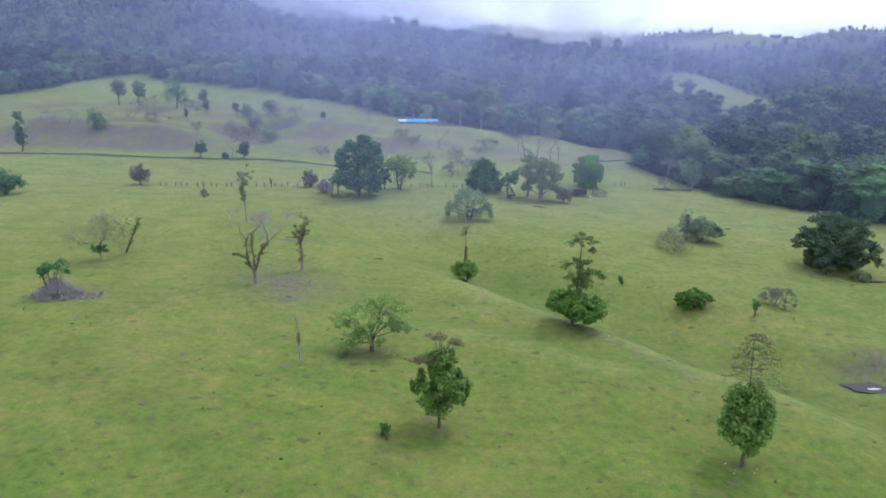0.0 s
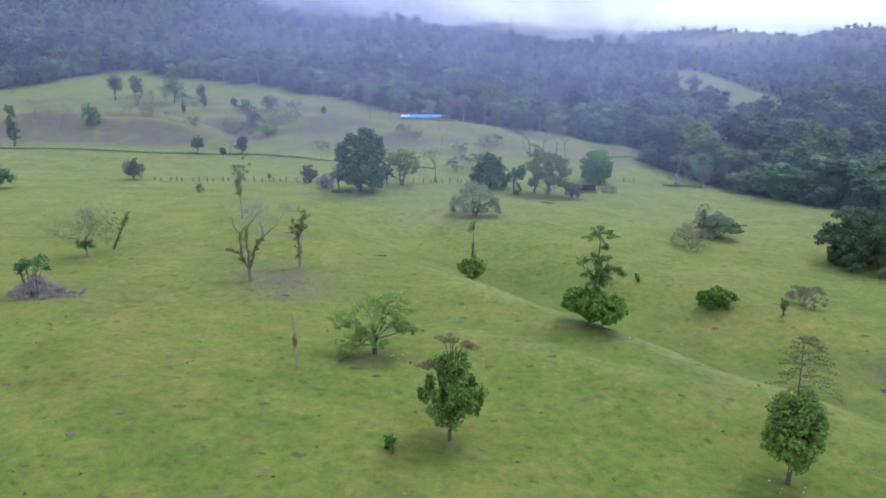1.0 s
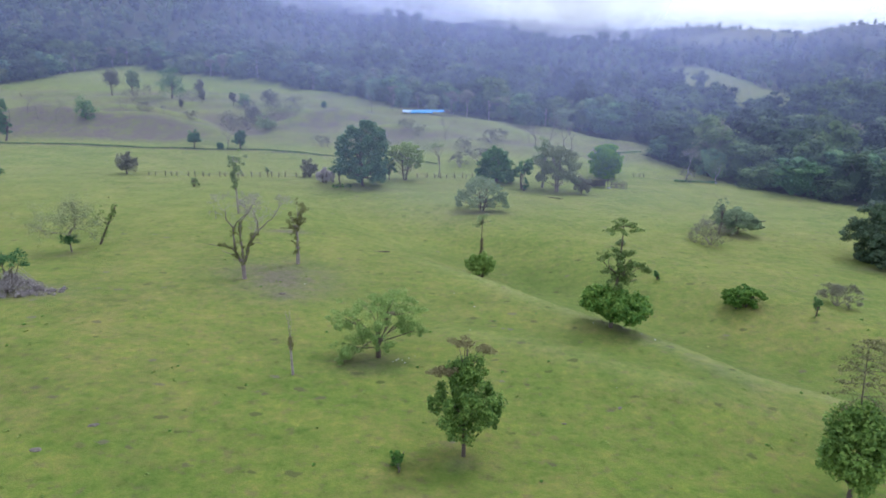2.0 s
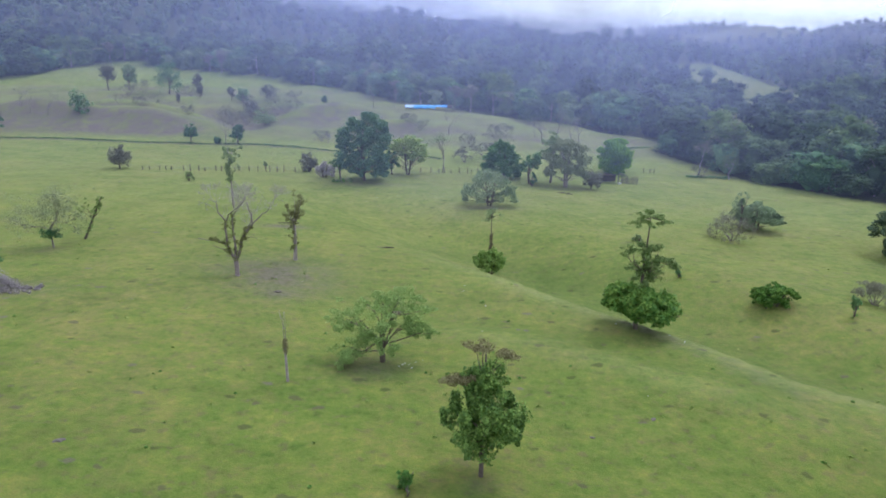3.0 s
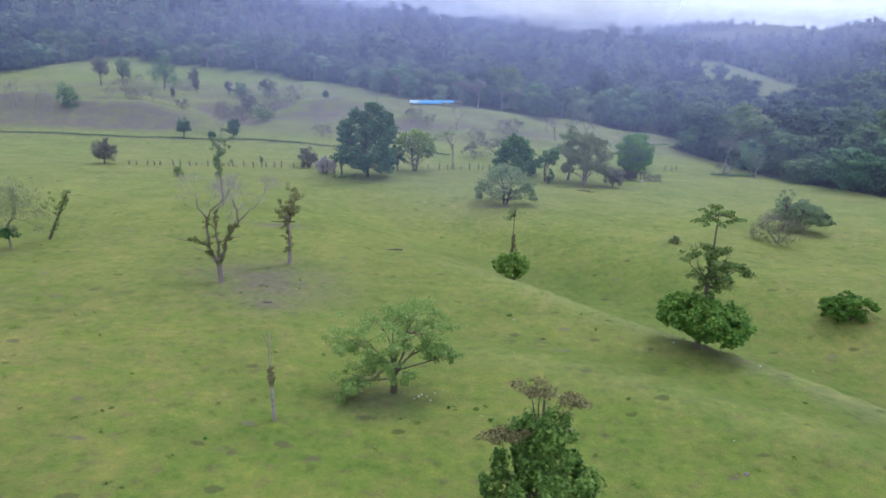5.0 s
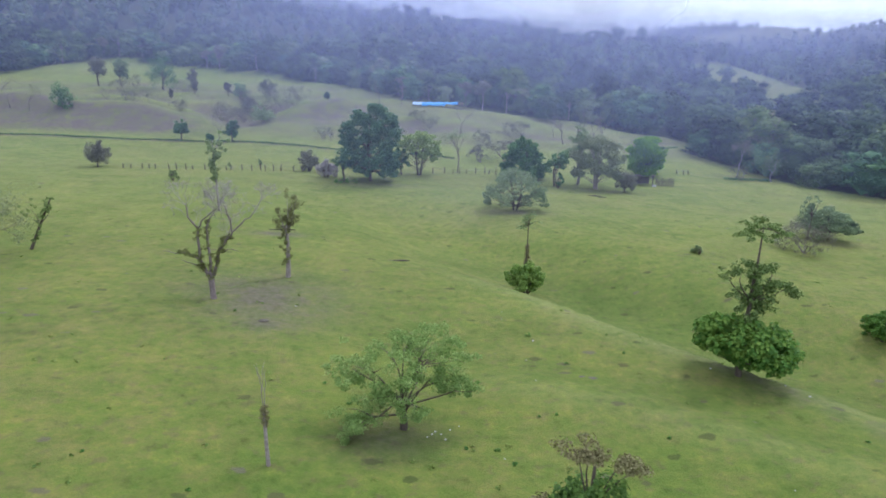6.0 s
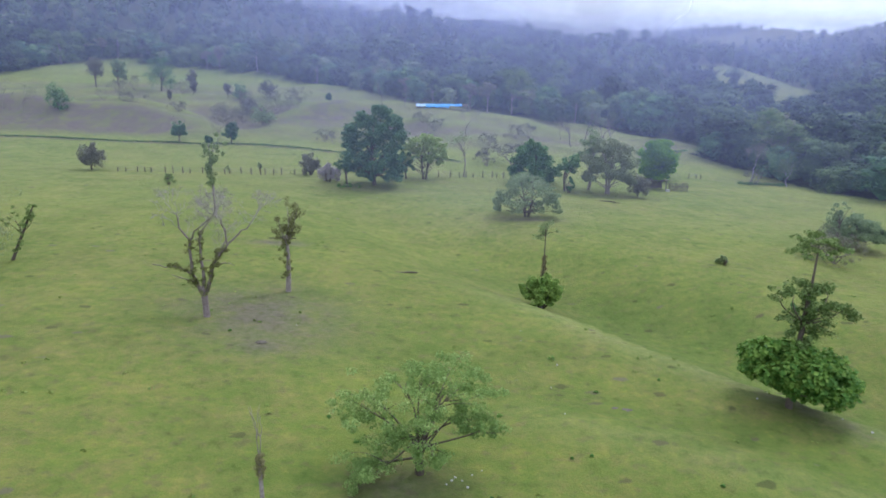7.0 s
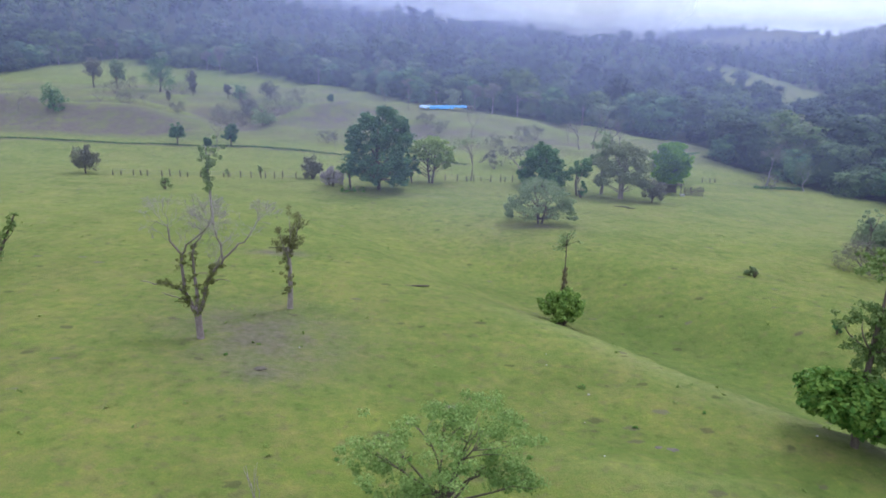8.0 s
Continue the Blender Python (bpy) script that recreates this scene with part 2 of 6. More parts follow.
MAT_RUSSET = leaf_material("russet_green_leaves", [(0.15, (0.060, 0.050, 0.025)), (0.5, (0.095, 0.085, 0.040)), (0.85, (0.130, 0.125, 0.060))], bright=2.2)
MAT_MAUVE = leaf_material("mauve_grey_leaves", [(0.15, (0.050, 0.051, 0.038)), (0.5, (0.082, 0.082, 0.060)), (0.85, (0.114, 0.116, 0.076))], bright=2.2)
MAT_GREY_LEAF = leaf_material("grey_green_dull_leaves", [(0.15, (0.052, 0.063, 0.036)), (0.5, (0.088, 0.102, 0.057)), (0.85, (0.128, 0.142, 0.080))], bright=2.5)
MAT_FOREST = leaf_material("forest_leaves", [(0.10, (0.008, 0.018, 0.010)), (0.35, (0.018, 0.038, 0.016)), (0.55, (0.036, 0.060, 0.024)), (0.75, (0.058, 0.094, 0.030)), (0.88, (0.082, 0.110, 0.040)), (1.0, (0.098, 0.092, 0.066))], wide=0.05, bright=2.1, per_thing=0.6, speckle=0.55)
MAT_DUSK = leaf_material("dusky_green_leaves", [(0.15, (0.026, 0.034, 0.024)), (0.45, (0.032, 0.056, 0.032)), (0.65, (0.046, 0.060, 0.042)), (0.9, (0.070, 0.105, 0.035))], wide=0.22, bright=2.5)
MAT_BRUSH = leaf_material("grey_lilac_dead_twigs", [(0.15, (0.14, 0.125, 0.125)), (0.5, (0.21, 0.188, 0.192)), (0.85, (0.28, 0.25, 0.255))], bright=1.7)
MAT_BLUE_GREEN = leaf_material("blue_green_leaves", [(0.15, (0.018, 0.040, 0.022)), (0.5, (0.036, 0.070, 0.036)), (0.85, (0.072, 0.112, 0.052))], wide=0.25, bright=3.1)
MAT_BARK = solid_material("grey_brown_bark", [(0.3, (0.055, 0.042, 0.033)), (0.7, (0.16, 0.13, 0.105))], 7.0)
MAT_PALE_BARK = solid_material("pale_lichen_bark", [(0.3, (0.14, 0.115, 0.10)), (0.55, (0.28, 0.24, 0.22)), (0.75, (0.42, 0.38, 0.35))], 5.0)
MAT_PINK_BARK = solid_material("grey_pink_bark", [(0.3, (0.11, 0.085, 0.08)), (0.55, (0.21, 0.17, 0.165)), (0.75, (0.34, 0.30, 0.29))], 5.0)
MAT_PALE_TWIG = solid_material("whitish_dead_twigs", [(0.3, (0.22, 0.195, 0.19)), (0.7, (0.37, 0.34, 0.34))], 5.0)
MAT_TWIG = solid_material("grey_bare_twigs", [(0.3, (0.12, 0.10, 0.095)), (0.7, (0.24, 0.205, 0.19))], 5.0)
MAT_POST = solid_material("weathered_fence_wood", [(0.3, (0.07, 0.058, 0.048)), (0.7, (0.17, 0.145, 0.12))], 9.0)
MAT_STONE = solid_material("dark_earth_and_stone", [(0.3, (0.04, 0.033, 0.027)), (0.7, (0.12, 0.10, 0.08))], 3.0)
MAT_WHITE_STONE = solid_material("pale_stone", [(0.3, (0.34, 0.33, 0.31)), (0.7, (0.55, 0.54, 0.52))], 5.0)
MAT_WIRE = solid_material("galvanised_wire", [(0.3, (0.22, 0.22, 0.22)), (0.7, (0.32, 0.32, 0.32))], 5.0, 0.5, 0.0, 0.7)
MAT_TARP = solid_material("blue_tarpaulin", [(0.3, (0.055, 0.27, 0.62)), (0.7, (0.10, 0.40, 0.80))], 0.8, 0.45, 0.25)
MAT_TARP_PALE = solid_material("faded_blue_tarpaulin", [(0.3, (0.30, 0.47, 0.72)), (0.7, (0.45, 0.62, 0.85))], 0.8, 0.5, 0.25)
MAT_ROOF = solid_material("rusty_roof_sheet", [(0.3, (0.11, 0.060, 0.058)), (0.7, (0.22, 0.13, 0.125))], 1.5, 0.6, 0.2)
MAT_WATER = solid_material("muddy_water", [(0.3, (0.060, 0.054, 0.062)), (0.7, (0.085, 0.076, 0.086))], 0.6, 0.05, 0.02, 0.0, 0.5)
MAT_HAZE = mist_material("distance_haze", (0.50, 0.55, 0.97), 0.6, 1.0, 1.0)
MAT_CLOUD = mist_material("low_cloud", (0.97, 0.97, 0.98), 0.45, 1.2, 1.0, 0.012)


# ---- the ground ----
EDGE = [(-900, 330), (-232, 334), (-215, 385), (-195, 412), (-147, 384), (-98, 362), (-69, 345), (-42, 325), (-22, 303), (0, 290), (40, 279), (63, 272), (70, 240), (82, 217), (89, 199), (104, 180), (118, 166), (160, 132), (260, 100), (900, 60)]
CLEARINGS = [(192, 455, 35, 62), (330, 735, 95, 46), (72, 256, 9, 12)]


def edge_y(x):
    for (x0, y0), (x1, y1) in zip(EDGE, EDGE[1:]):
        if x0 <= x <= x1:
            return y0 + (y1 - y0) * (x - x0) / (x1 - x0)
    return 330


def open_ground(x, y):
    """Whether a place lies in one of the forest's clearings."""
    return any(((x - cx) / rx) ** 2 + ((y - cy) / ry) ** 2 < 1 for cx, cy, rx, ry in CLEARINGS)


def soft(u, w):
    return w * math.log1p(math.exp(max(-40, min(40, u / w))))


def swell(x, y, cx, cy, sx, sy, turn=0.0):
    c, s = math.cos(radians(turn)), math.sin(radians(turn))
    a, b = ((x - cx) * c + (y - cy) * s) / sx, (-(x - cx) * s + (y - cy) * c) / sy
    return math.exp(-a * a - b * b)


def along(line, x):
    """The height or depth that a line of (place, value) pairs has at x."""
    if x <= line[0][0]:
        return line[0][1]
    for (x0, y0), (x1, y1) in zip(line, line[1:]):
        if x <= x1:
            return y0 + (y1 - y0) * (x - x0) / (x1 - x0)
    return line[-1][1]


RIDGE = [(-1400, 235), (-500, 225), (-260, 190), (-110, 150), (0, 134), (60, 127), (126, 122), (260, 128), (420, 129), (650, 133), (1400, 135)]
LIP = [(-8, 110), (1, 101.5), (10, 90.5), (17.4, 83.2), (24.5, 78.0), (29, 71.0), (36.5, 66.8), (44, 60.0), (58, 47)]
LOW_LIP = [(-6, 80), (2, 77.0), (8.5, 74.4), (15, 70.2), (24, 65.0), (33, 60)]


def crest(x, y, line, tall, near, beyond, shift=0.0):
    """A low grassy edge that runs along a line: near its wide side's breadth, beyond its steep side's; shift moves it off the line."""
    if not (line[0][0] - 18 < x < line[-1][0] + 18 and line[-1][1] - 18 < y < line[0][1] + 18):
        return 0.0
    best, side, at = 1e9, 0.0, 0.0
    for i, ((ax, ay), (bx, by)) in enumerate(zip(line, line[1:])):
        dx, dy = bx - ax, by - ay
        t = max(0.0, min(1.0, ((x - ax) * dx + (y - ay) * dy) / (dx * dx + dy * dy)))
        ex, ey = x - ax - t * dx, y - ay - t * dy
        d = math.hypot(ex, ey)
        if d < best:
            best, side, at = d, ex * -dy + ey * dx, (i + t) / (len(line) - 1)
    fade = min(1.0, at / 0.2, (1 - at) / 0.25)
    off = math.copysign(best, side) - shift
    return tall * max(0.0, fade) * math.exp(-(off / (near if off < 0 else beyond)) ** 2)


def height(x, y):
    """The lie of the land: pasture that falls to the right, a gully, a hill behind the fence, a wooded mountain beyond."""
    X = 130 * math.tanh(x / 130)
    h = soft(y - 208, 12) - soft(y - 285, 20)
    v = soft(y + 40, 20) - soft(y - 205, 20)
    z = -5.94 - 4.49 * X / 50 + 8.15 * v / 100 - 0.54 * X * X / 2500 + 0.93 * X * v / 5000 - 1.09 * (v / 100) ** 2
    z += 10.68 * h / 50 - 3.24 * h * X / 5000 - 0.69 * h * X * X / 250000
    z -= 6.37 * swell(x, y, 20, 100, 50, 11, -45)
    z += 2.65 * swell(x, y, 40, 88, 45, 14, -40) + 0.23 * swell(x, y, -45, 100, 30, 30) + 3.75 * swell(x, y, -140, 240, 40, 22) - 0.91 * swell(x, y, -8, 80, 20, 20)
    # the pasture's lip above the gully: gentle on the near side, steep beyond
    z += crest(x, y, LIP, 1.35, 8.0, 2.4) + crest(x, y, LOW_LIP, 1.0, 5.0, 2.6)
    # knolls and hollows of the hill
    z += 4.6 * swell(x, y, -150, 244, 24, 7) + 4.4 * swell(x, y, -106, 242, 18, 6.5, -8) - 3.4 * swell(x, y, -86, 262, 24, 11, 20) + 2.2 * swell(x, y, -50, 268, 18, 8, 30)
    z += 2.0 * swell(x, y, -20, 252, 14, 6, 20) - 1.5 * swell(x, y, -125, 262, 22, 8)
    z += 3.4 * swell(x, y, -48, 262, 20, 5.5, 32) - 3.0 * swell(x, y, -76, 248, 10, 10) + 3.6 * swell(x, y, -112, 262, 26, 6.5, -24)
    z -= 1.2 * swell(x, y, -126, 226, 40, 6) + 1.0 * swell(x, y, -20, 232, 24, 8)
    z -= 1.5 * swell(x, y, 55.8, 73.0, 6.5, 2.6)
    z += 1.3 * swell(x, y, 58, 77.2, 9, 1.9)
    z += 9 * swell(x, y, 200, 492, 42, 48)
    # the mountain, rising to its ridge and falling away behind it
    rise = (soft(y - 330, 25) - soft(y - 835, 25)) / 505
    z += rise * (along(RIDGE, x) - z) - 0.25 * soft(y - 850, 30)
    wild = max(0.0, min(1.0, (y - 320) / 200))
    q = Vector((x, y, 0))
    z += wild * (19 * noise.noise(q / 170) + 9 * noise.noise(q / 62 + Vector((7, 3, 0))))
    z += (1 - wild) * (0.40 * noise.noise(q / 26) + 0.16 * noise.noise(q / 8.5))
    z += 1.7 * max(0.0, min(1.0, (y - 225) / 40)) * (1 - wild) * noise.noise(q / 15 + Vector((3, 9, 0)))
    return z


def spread(lo, hi, step, reach_lo, reach_hi, growth=1.16):
    mid = list(np.arange(lo, hi + 0.01, step))
    a, s = [], step
    while (a[-1] if a else lo) > reach_lo:
        s = min(s * growth, 160)
        a.append((a[-1] if a else lo) - s)
    b, s = [], step
    while (b[-1] if b else hi) < reach_hi:
        s = min(s * growth, 8 if (b[-1] if b else hi) < 900 else 160)
        b.append((b[-1] if b else hi) + s)
    return a[::-1] + mid + b


CREEK = [(-330, 224), (-200, 221), (-154, 219), (-124, 217.5), (-95, 217.4), (-65, 217.3), (-50, 215), (-37, 211.5), (-20, 208.5), (-4, 207)]


def creek_y(x):
    for (x0, y0), (x1, y1) in zip(CREEK, CREEK[1:]):
        if x0 <= x <= x1:
            return y0 + (y1 - y0) * (x - x0) / (x1 - x0)
    return None


def soil(x, y):
    """How bare the ground is: the creek bank, the hill's worn banks, the pond's rim, trodden places under trees."""
    s = 0.0
    for cx, cy, sx, sy, turn, k in WORN:
        s += k * swell(x, y, cx, cy, sx, sy, turn)
    c = creek_y(x)
    if c is not None:
        s += 0.75 * math.exp(-((y - c) / 0.9) ** 2)
    if 212 < y < 330:
        steep = math.hypot(height(x + 1.5, y) - height(x - 1.5, y), height(x, y + 1.5) - height(x, y - 1.5)) / 3
        s += 0.45 * max(0.0, min(1.0, (steep - 0.26) / 0.25))
        hollow = (height(x + 7, y) + height(x - 7, y) + height(x, y + 7) + height(x, y - 7)) / 4 - height(x, y)
        s += (0.42 + 0.45 * max(-0.8, min(1.0, hollow / 0.9))) * max(0.0, min(1.0, (y - 222) / 10))
    return max(0.0, min(1.0, s))


def dryness(x, y):
    """The grass is lusher in the near pasture, drier and paler towards and on the hill."""
    if y > edge_y(x) + 3 and not open_ground(x, y):
        return 0.0
    if y > 400:
        return 0.3
    # paler strips along the lip and the low edge
    edge = crest(x, y, LIP, 0.55, 2.2, 1.0, -0.6) + crest(x, y, LOW_LIP, 0.30, 2.2, 1.2)
    return 0.02 + edge + 0.44 * max(0.0, min(1.0, (y - 52) / 90)) + (-0.12 + 0.42 / (1 + math.exp(-(x + 12) / 12))) * max(0.0, min(1.0, (y - 212) / 25))


def grass_darkness(x, y):
    """Where the grass is coloured darker: beyond the lip, on the gully's floor, at the foot of the low edge and along a
    faint trail.
    """
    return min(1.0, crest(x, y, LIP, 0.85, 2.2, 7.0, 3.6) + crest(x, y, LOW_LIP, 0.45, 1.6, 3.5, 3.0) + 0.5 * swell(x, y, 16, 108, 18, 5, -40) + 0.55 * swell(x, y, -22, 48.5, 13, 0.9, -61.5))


WORN = [
    (-150, 244, 26, 5.5, -14, 0.8), (-128, 236, 18, 5.0, -8, 0.75), (-108, 233, 20, 5.5, 4, 0.8), (-95, 245, 14, 4, 12, 0.5), (-81, 254, 8, 7, 20, 0.6),
    (-127, 303, 16, 7, 0, 0.4), (-70, 246, 8, 3, 10, 0.4), (-43, 268, 13, 1.7, 54, 1.0), (-51, 245, 9, 2.0, 0, 0.4), (-36, 252, 9, 3, 25, 0.35),
    (-15, 245, 8, 4.5, 0, 0.7), (12, 247, 14, 4, -6, 0.45), (30, 245, 9, 4, -10, 0.35),
    (56, 75.8, 6.5, 1.3, 0, 0.85), (55.5, 72.8, 5.0, 1.9, 0, 0.7),
    (6, 140.6, 5.5, 1.5, 0, 1.0), (-9.5, 70, 3.2, 2.0, 0, 0.55), (-24.2, 93.0, 7.5, 6.0, -25, 0.85), (-0.2, 54.2, 0.9, 0.7, 0, 0.5),
    (27.5, 51.3, 1.0, 0.8, 0, 0.5), (-52, 82.5, 5.5, 2.4, 0, 0.75), (-57, 97.8, 3, 1.0, 0, 0.7), (3.0, 107.4, 3.4, 1.1, -35, 1.4), (19.0, 81.0, 4.0, 1.0, -57, 0.85),
    (-20, 162, 9, 2.5, 0, 0.5), (28, 172, 8, 3, 0, 0.4), (76, 206, 10, 2.4, 0, 0.5), (-29, 117, 3.2, 1.1, 0, 1.2), (-22, 85.5, 2.2, 0.8, 0, 1.0),
    # the last entry is a thin soil-coloured streak beside the lip
    (198, 452, 50, 70, 0, 0.35), (320, 730, 100, 50, 0, 0.8), (57, 134, 5, 1.3, 0, 0.7), (76, 117, 7, 1.6, 0, 0.6), (26, 71, 9, 1.0, -57, 0.35),
]


def mesh_from(name, verts, faces, mat, smooth=True):
    """A mesh from arrays of points and of faces with an equal number of corners."""
    verts, faces = np.asarray(verts, np.float32), np.asarray(faces, np.int32)
    me = bpy.data.meshes.new(name)
    k = faces.shape[1]
    me.vertices.add(len(verts))
    me.vertices.foreach_set("co", verts.ravel())
    me.loops.add(faces.size)
    me.loops.foreach_set("vertex_index", faces.ravel())
    me.polygons.add(len(faces))
    me.polygons.foreach_set("loop_start", np.arange(0, faces.size, k, dtype=np.int32))
    me.polygons.foreach_set("use_smooth", np.full(len(faces), smooth))
    me.update(calc_edges=True)
    me.materials.append(mat)
    return me


def sheet_faces(nx, ny):
    i = np.arange(nx - 1)[None, :] + nx * np.arange(ny - 1)[:, None]
    i = i.ravel()
    return np.stack([i, i + 1, i + nx + 1, i + nx], 1)


XS, YS = spread(-150, 150, 1.8, -2600, 2600), spread(25, 300, 1.8, -1200, 3200)
ground_mesh = mesh_from("ground", [(x, y, height(x, y)) for y in YS for x in XS], sheet_faces(len(XS), len(YS)), MAT_GROUND)
ground_mesh.attributes.new("soil", "FLOAT", "POINT").data.foreach_set("value", np.array([soil(x, y) if -900 < x < 900 and 20 < y < 900 else 0.0 for y in YS for x in XS], np.float32))
ground_mesh.attributes.new("dry", "FLOAT", "POINT").data.foreach_set("value", np.array([dryness(x, y) for y in YS for x in XS], np.float32))
ground_mesh.attributes.new("dark_grass", "FLOAT", "POINT").data.foreach_set("value", np.array([grass_darkness(x, y) for y in YS for x in XS], np.float32))
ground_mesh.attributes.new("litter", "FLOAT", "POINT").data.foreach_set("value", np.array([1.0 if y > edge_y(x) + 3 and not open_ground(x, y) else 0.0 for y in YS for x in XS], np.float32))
tagged(new("ground", ground_mesh), "grazed yellow-green pasture on rolling ground rising to hills", "ground", kind="structure")


# ---- builders of trees and things ----
def part(name, me, parent, label=""):
    ob = new(name, me)
    ob.parent = parent
    return tagged(ob, label)


def stand(name, label, category, x, y, group="", sink=0.0, turn=0.0):
    ob = tagged(new(name), label, category, group)
    ob.matrix_basis = pose(x, y, height(x, y) - sink, 0, 0, turn)
    return ob


def tube(bag, pts, radii, sides=6):
    """A tapered tube along pts into bag = (points, faces)."""
    pts = [Vector(p) for p in pts]
    rings = []
    for i, p in enumerate(pts):
        d = (pts[min(i + 1, len(pts) - 1)] - pts[max(i - 1, 0)]).normalized()
        a = d.cross(Vector((0.31, 0.95, 0.1))).normalized()
        b = d.cross(a)
        ring = []
        for k in range(sides):
            t = 2 * math.pi * k / sides
            ring.append(len(bag[0]))
            bag[0].append(tuple(p + float(radii[i]) * (math.cos(t) * a + math.sin(t) * b)))
        rings.append(ring)
    for r0, r1 in zip(rings, rings[1:]):
        for k in range(sides):
            bag[1].append((r0[k], r0[(k + 1) % sides], r1[(k + 1) % sides], r1[k]))
    tip = len(bag[0])
    bag[0].append(tuple(pts[-1]))
    for k in range(0, sides - 1, 2):
        bag[1].append((rings[-1][k], rings[-1][k + 1], rings[-1][(k + 2) % sides], tip))


def bent(rng, a, b, r0, r1, bag, sag=0.12, steps=4, sides=5):
    """A limb from a to b with a natural bend."""
    a, b = Vector([float(q) for q in a]), Vector([float(q) for q in b])
    off = Vector((rng.normal(), rng.normal(), rng.normal() * 0.5 + 0.4)) * sag * (b - a).length
    pts = [a.lerp(b, t) + off * math.sin(math.pi * t) * (0.6 + 0.4 * t) for t in np.linspace(0, 1, steps + 1)]
    tube(bag, pts, [r0 + (r1 - r0) * t for t in np.linspace(0, 1, steps + 1)], sides)
    return pts


def leaf_cloud(rng, centres, radii, per, size, up=0.45, hang=0.0, squash=0.8):
    """Many small pointed leaves in clumps. Returns points and four-cornered faces."""
    c = np.repeat(np.asarray(centres, float), per, 0)
    r = np.repeat(np.asarray(radii, float), per)
    n = len(c)
    d = rng.normal(size=(n, 3))
    d /= np.linalg.norm(d, axis=1)[:, None]
    p = c + d * (r * rng.uniform(0.25, 1.0, n) ** 0.6)[:, None] * np.array((1, 1, squash))
    nrm = d * 0.7 + rng.normal(size=(n, 3)) * 0.45 + np.array((0, 0, up))
    nrm /= np.linalg.norm(nrm, axis=1)[:, None]
    t = rng.normal(size=(n, 3)) + d * 0.5 + np.array((0, 0, -hang))
    t -= nrm * (t * nrm).sum(1)[:, None]
    t /= np.linalg.norm(t, axis=1)[:, None]
    b = np.cross(nrm, t)
    s = size * rng.uniform(0.6, 1.35, n)[:, None]
    wide = s * rng.uniform(0.32, 0.48, n)[:, None]
    v = np.stack([p - t * s * 0.5, p + b * wide + nrm * s * 0.10, p + t * s * 0.5 - nrm * s * 0.12, p - b * wide + nrm * s * 0.10], 1).reshape(-1, 3)
    return v, np.arange(4 * n).reshape(-1, 4)


def crown_mesh(name, rng, centres, radii, per, size, mat, **how):
    v, f = leaf_cloud(rng, centres, radii, per, size, **how)
    return mesh_from(name, v, f, mat, False)


def lumps_in(rng, n, centre, radius, inner=0.45, low=-0.97, size=0.36):
    """Clump centres near the skin of an ellipsoid, and their radii."""
    out, rad = [], []
    while len(out) < n:
        d = rng.normal(size=3)
        d /= np.linalg.norm(d)
        if d[2] < low:
            continue
        out.append(np.array(centre) + d * np.array(radius) * rng.uniform(inner, 1.0))
        rad.append(size * min(radius) * rng.uniform(0.7, 1.35))
    return out, rad


def crown_lumps(rng, n, w, base, top, lump=0.42, inner=0.5, lobes=7):
    """Clump centres of an uneven crown of width w between base and top: clumps gathered round a few boughs, with gaps between them."""
    tall = top - base
    size = 0.47 * min(w / 2, tall * 0.6)
    bough = []
    for k in range(lobes):
        t = ((k + rng.uniform(0.1, 0.9)) / lobes) ** 1.3
        a = k * 2.4 + rng.uniform(-0.6, 0.6)
        r = size * rng.uniform(0.85, 1.35)
        wide = max(0.05, 1 - (2 * t - 0.6) ** 2 / 2.1) ** 0.6
        q = max(0.0, w / 2 - r) * wide * rng.uniform(0.5, 1.0)
        bough.append((np.array((q * math.cos(a), q * math.sin(a), base + 0.75 * r + t * max(0.1, tall - 1.75 * r))), r))
    bough.append((np.array((0, 0, base + 0.5 * tall)), size * 1.3))
    out, rad = [], []
    for i in range(n):
        c, r = bough[i % len(bough)]
        d = rng.normal(size=3)
        d /= np.linalg.norm(d)
        p = c + d * r * rng.uniform(inner, 1.0) * np.array((1.1, 1.1, 0.8))
        p[2] = max(p[2], base + 0.2 * r)
        out.append(p)
        rad.append(lump * r * rng.uniform(0.7, 1.4))
    return out, rad


def dome_lumps(rng, n, centre, radius, below=0.6, size=0.3, rough=0.14, taper=0.0):
    """Clump centres spread evenly over an uneven dome, flatter below, narrower above by taper, with a second layer within to close it."""
    out, rad = [], []
    hills = [(rng.normal(size=3), rng.uniform(0.6, 1.4)) for _ in range(9)]
    for layer, (count, deep) in enumerate(((n, 0.93), (n // 2, 0.62))):
        for i in range(count):
            z = 1 - 2 * (i + 0.5) / count
            a = i * 2.39996 + rng.uniform(-0.25, 0.25)
            q = math.sqrt(1 - z * z)
            d = np.array((q * math.cos(a), q * math.sin(a), z))
            bump = 1 + rough * sum(math.cos(3.0 * float(d @ h) + w * 4) for h, w in hills) / 3 + rng.normal() * 0.05
            k = deep * bump * (1 - taper * max(0.0, z))
            out.append(np.array(centre) + d * np.array((radius[0] * k, radius[1] * k, radius[2] * deep * bump * (1.0 if z > 0 else below))))
            rad.append(size * rng.uniform(0.75, 1.3))
    return out, rad


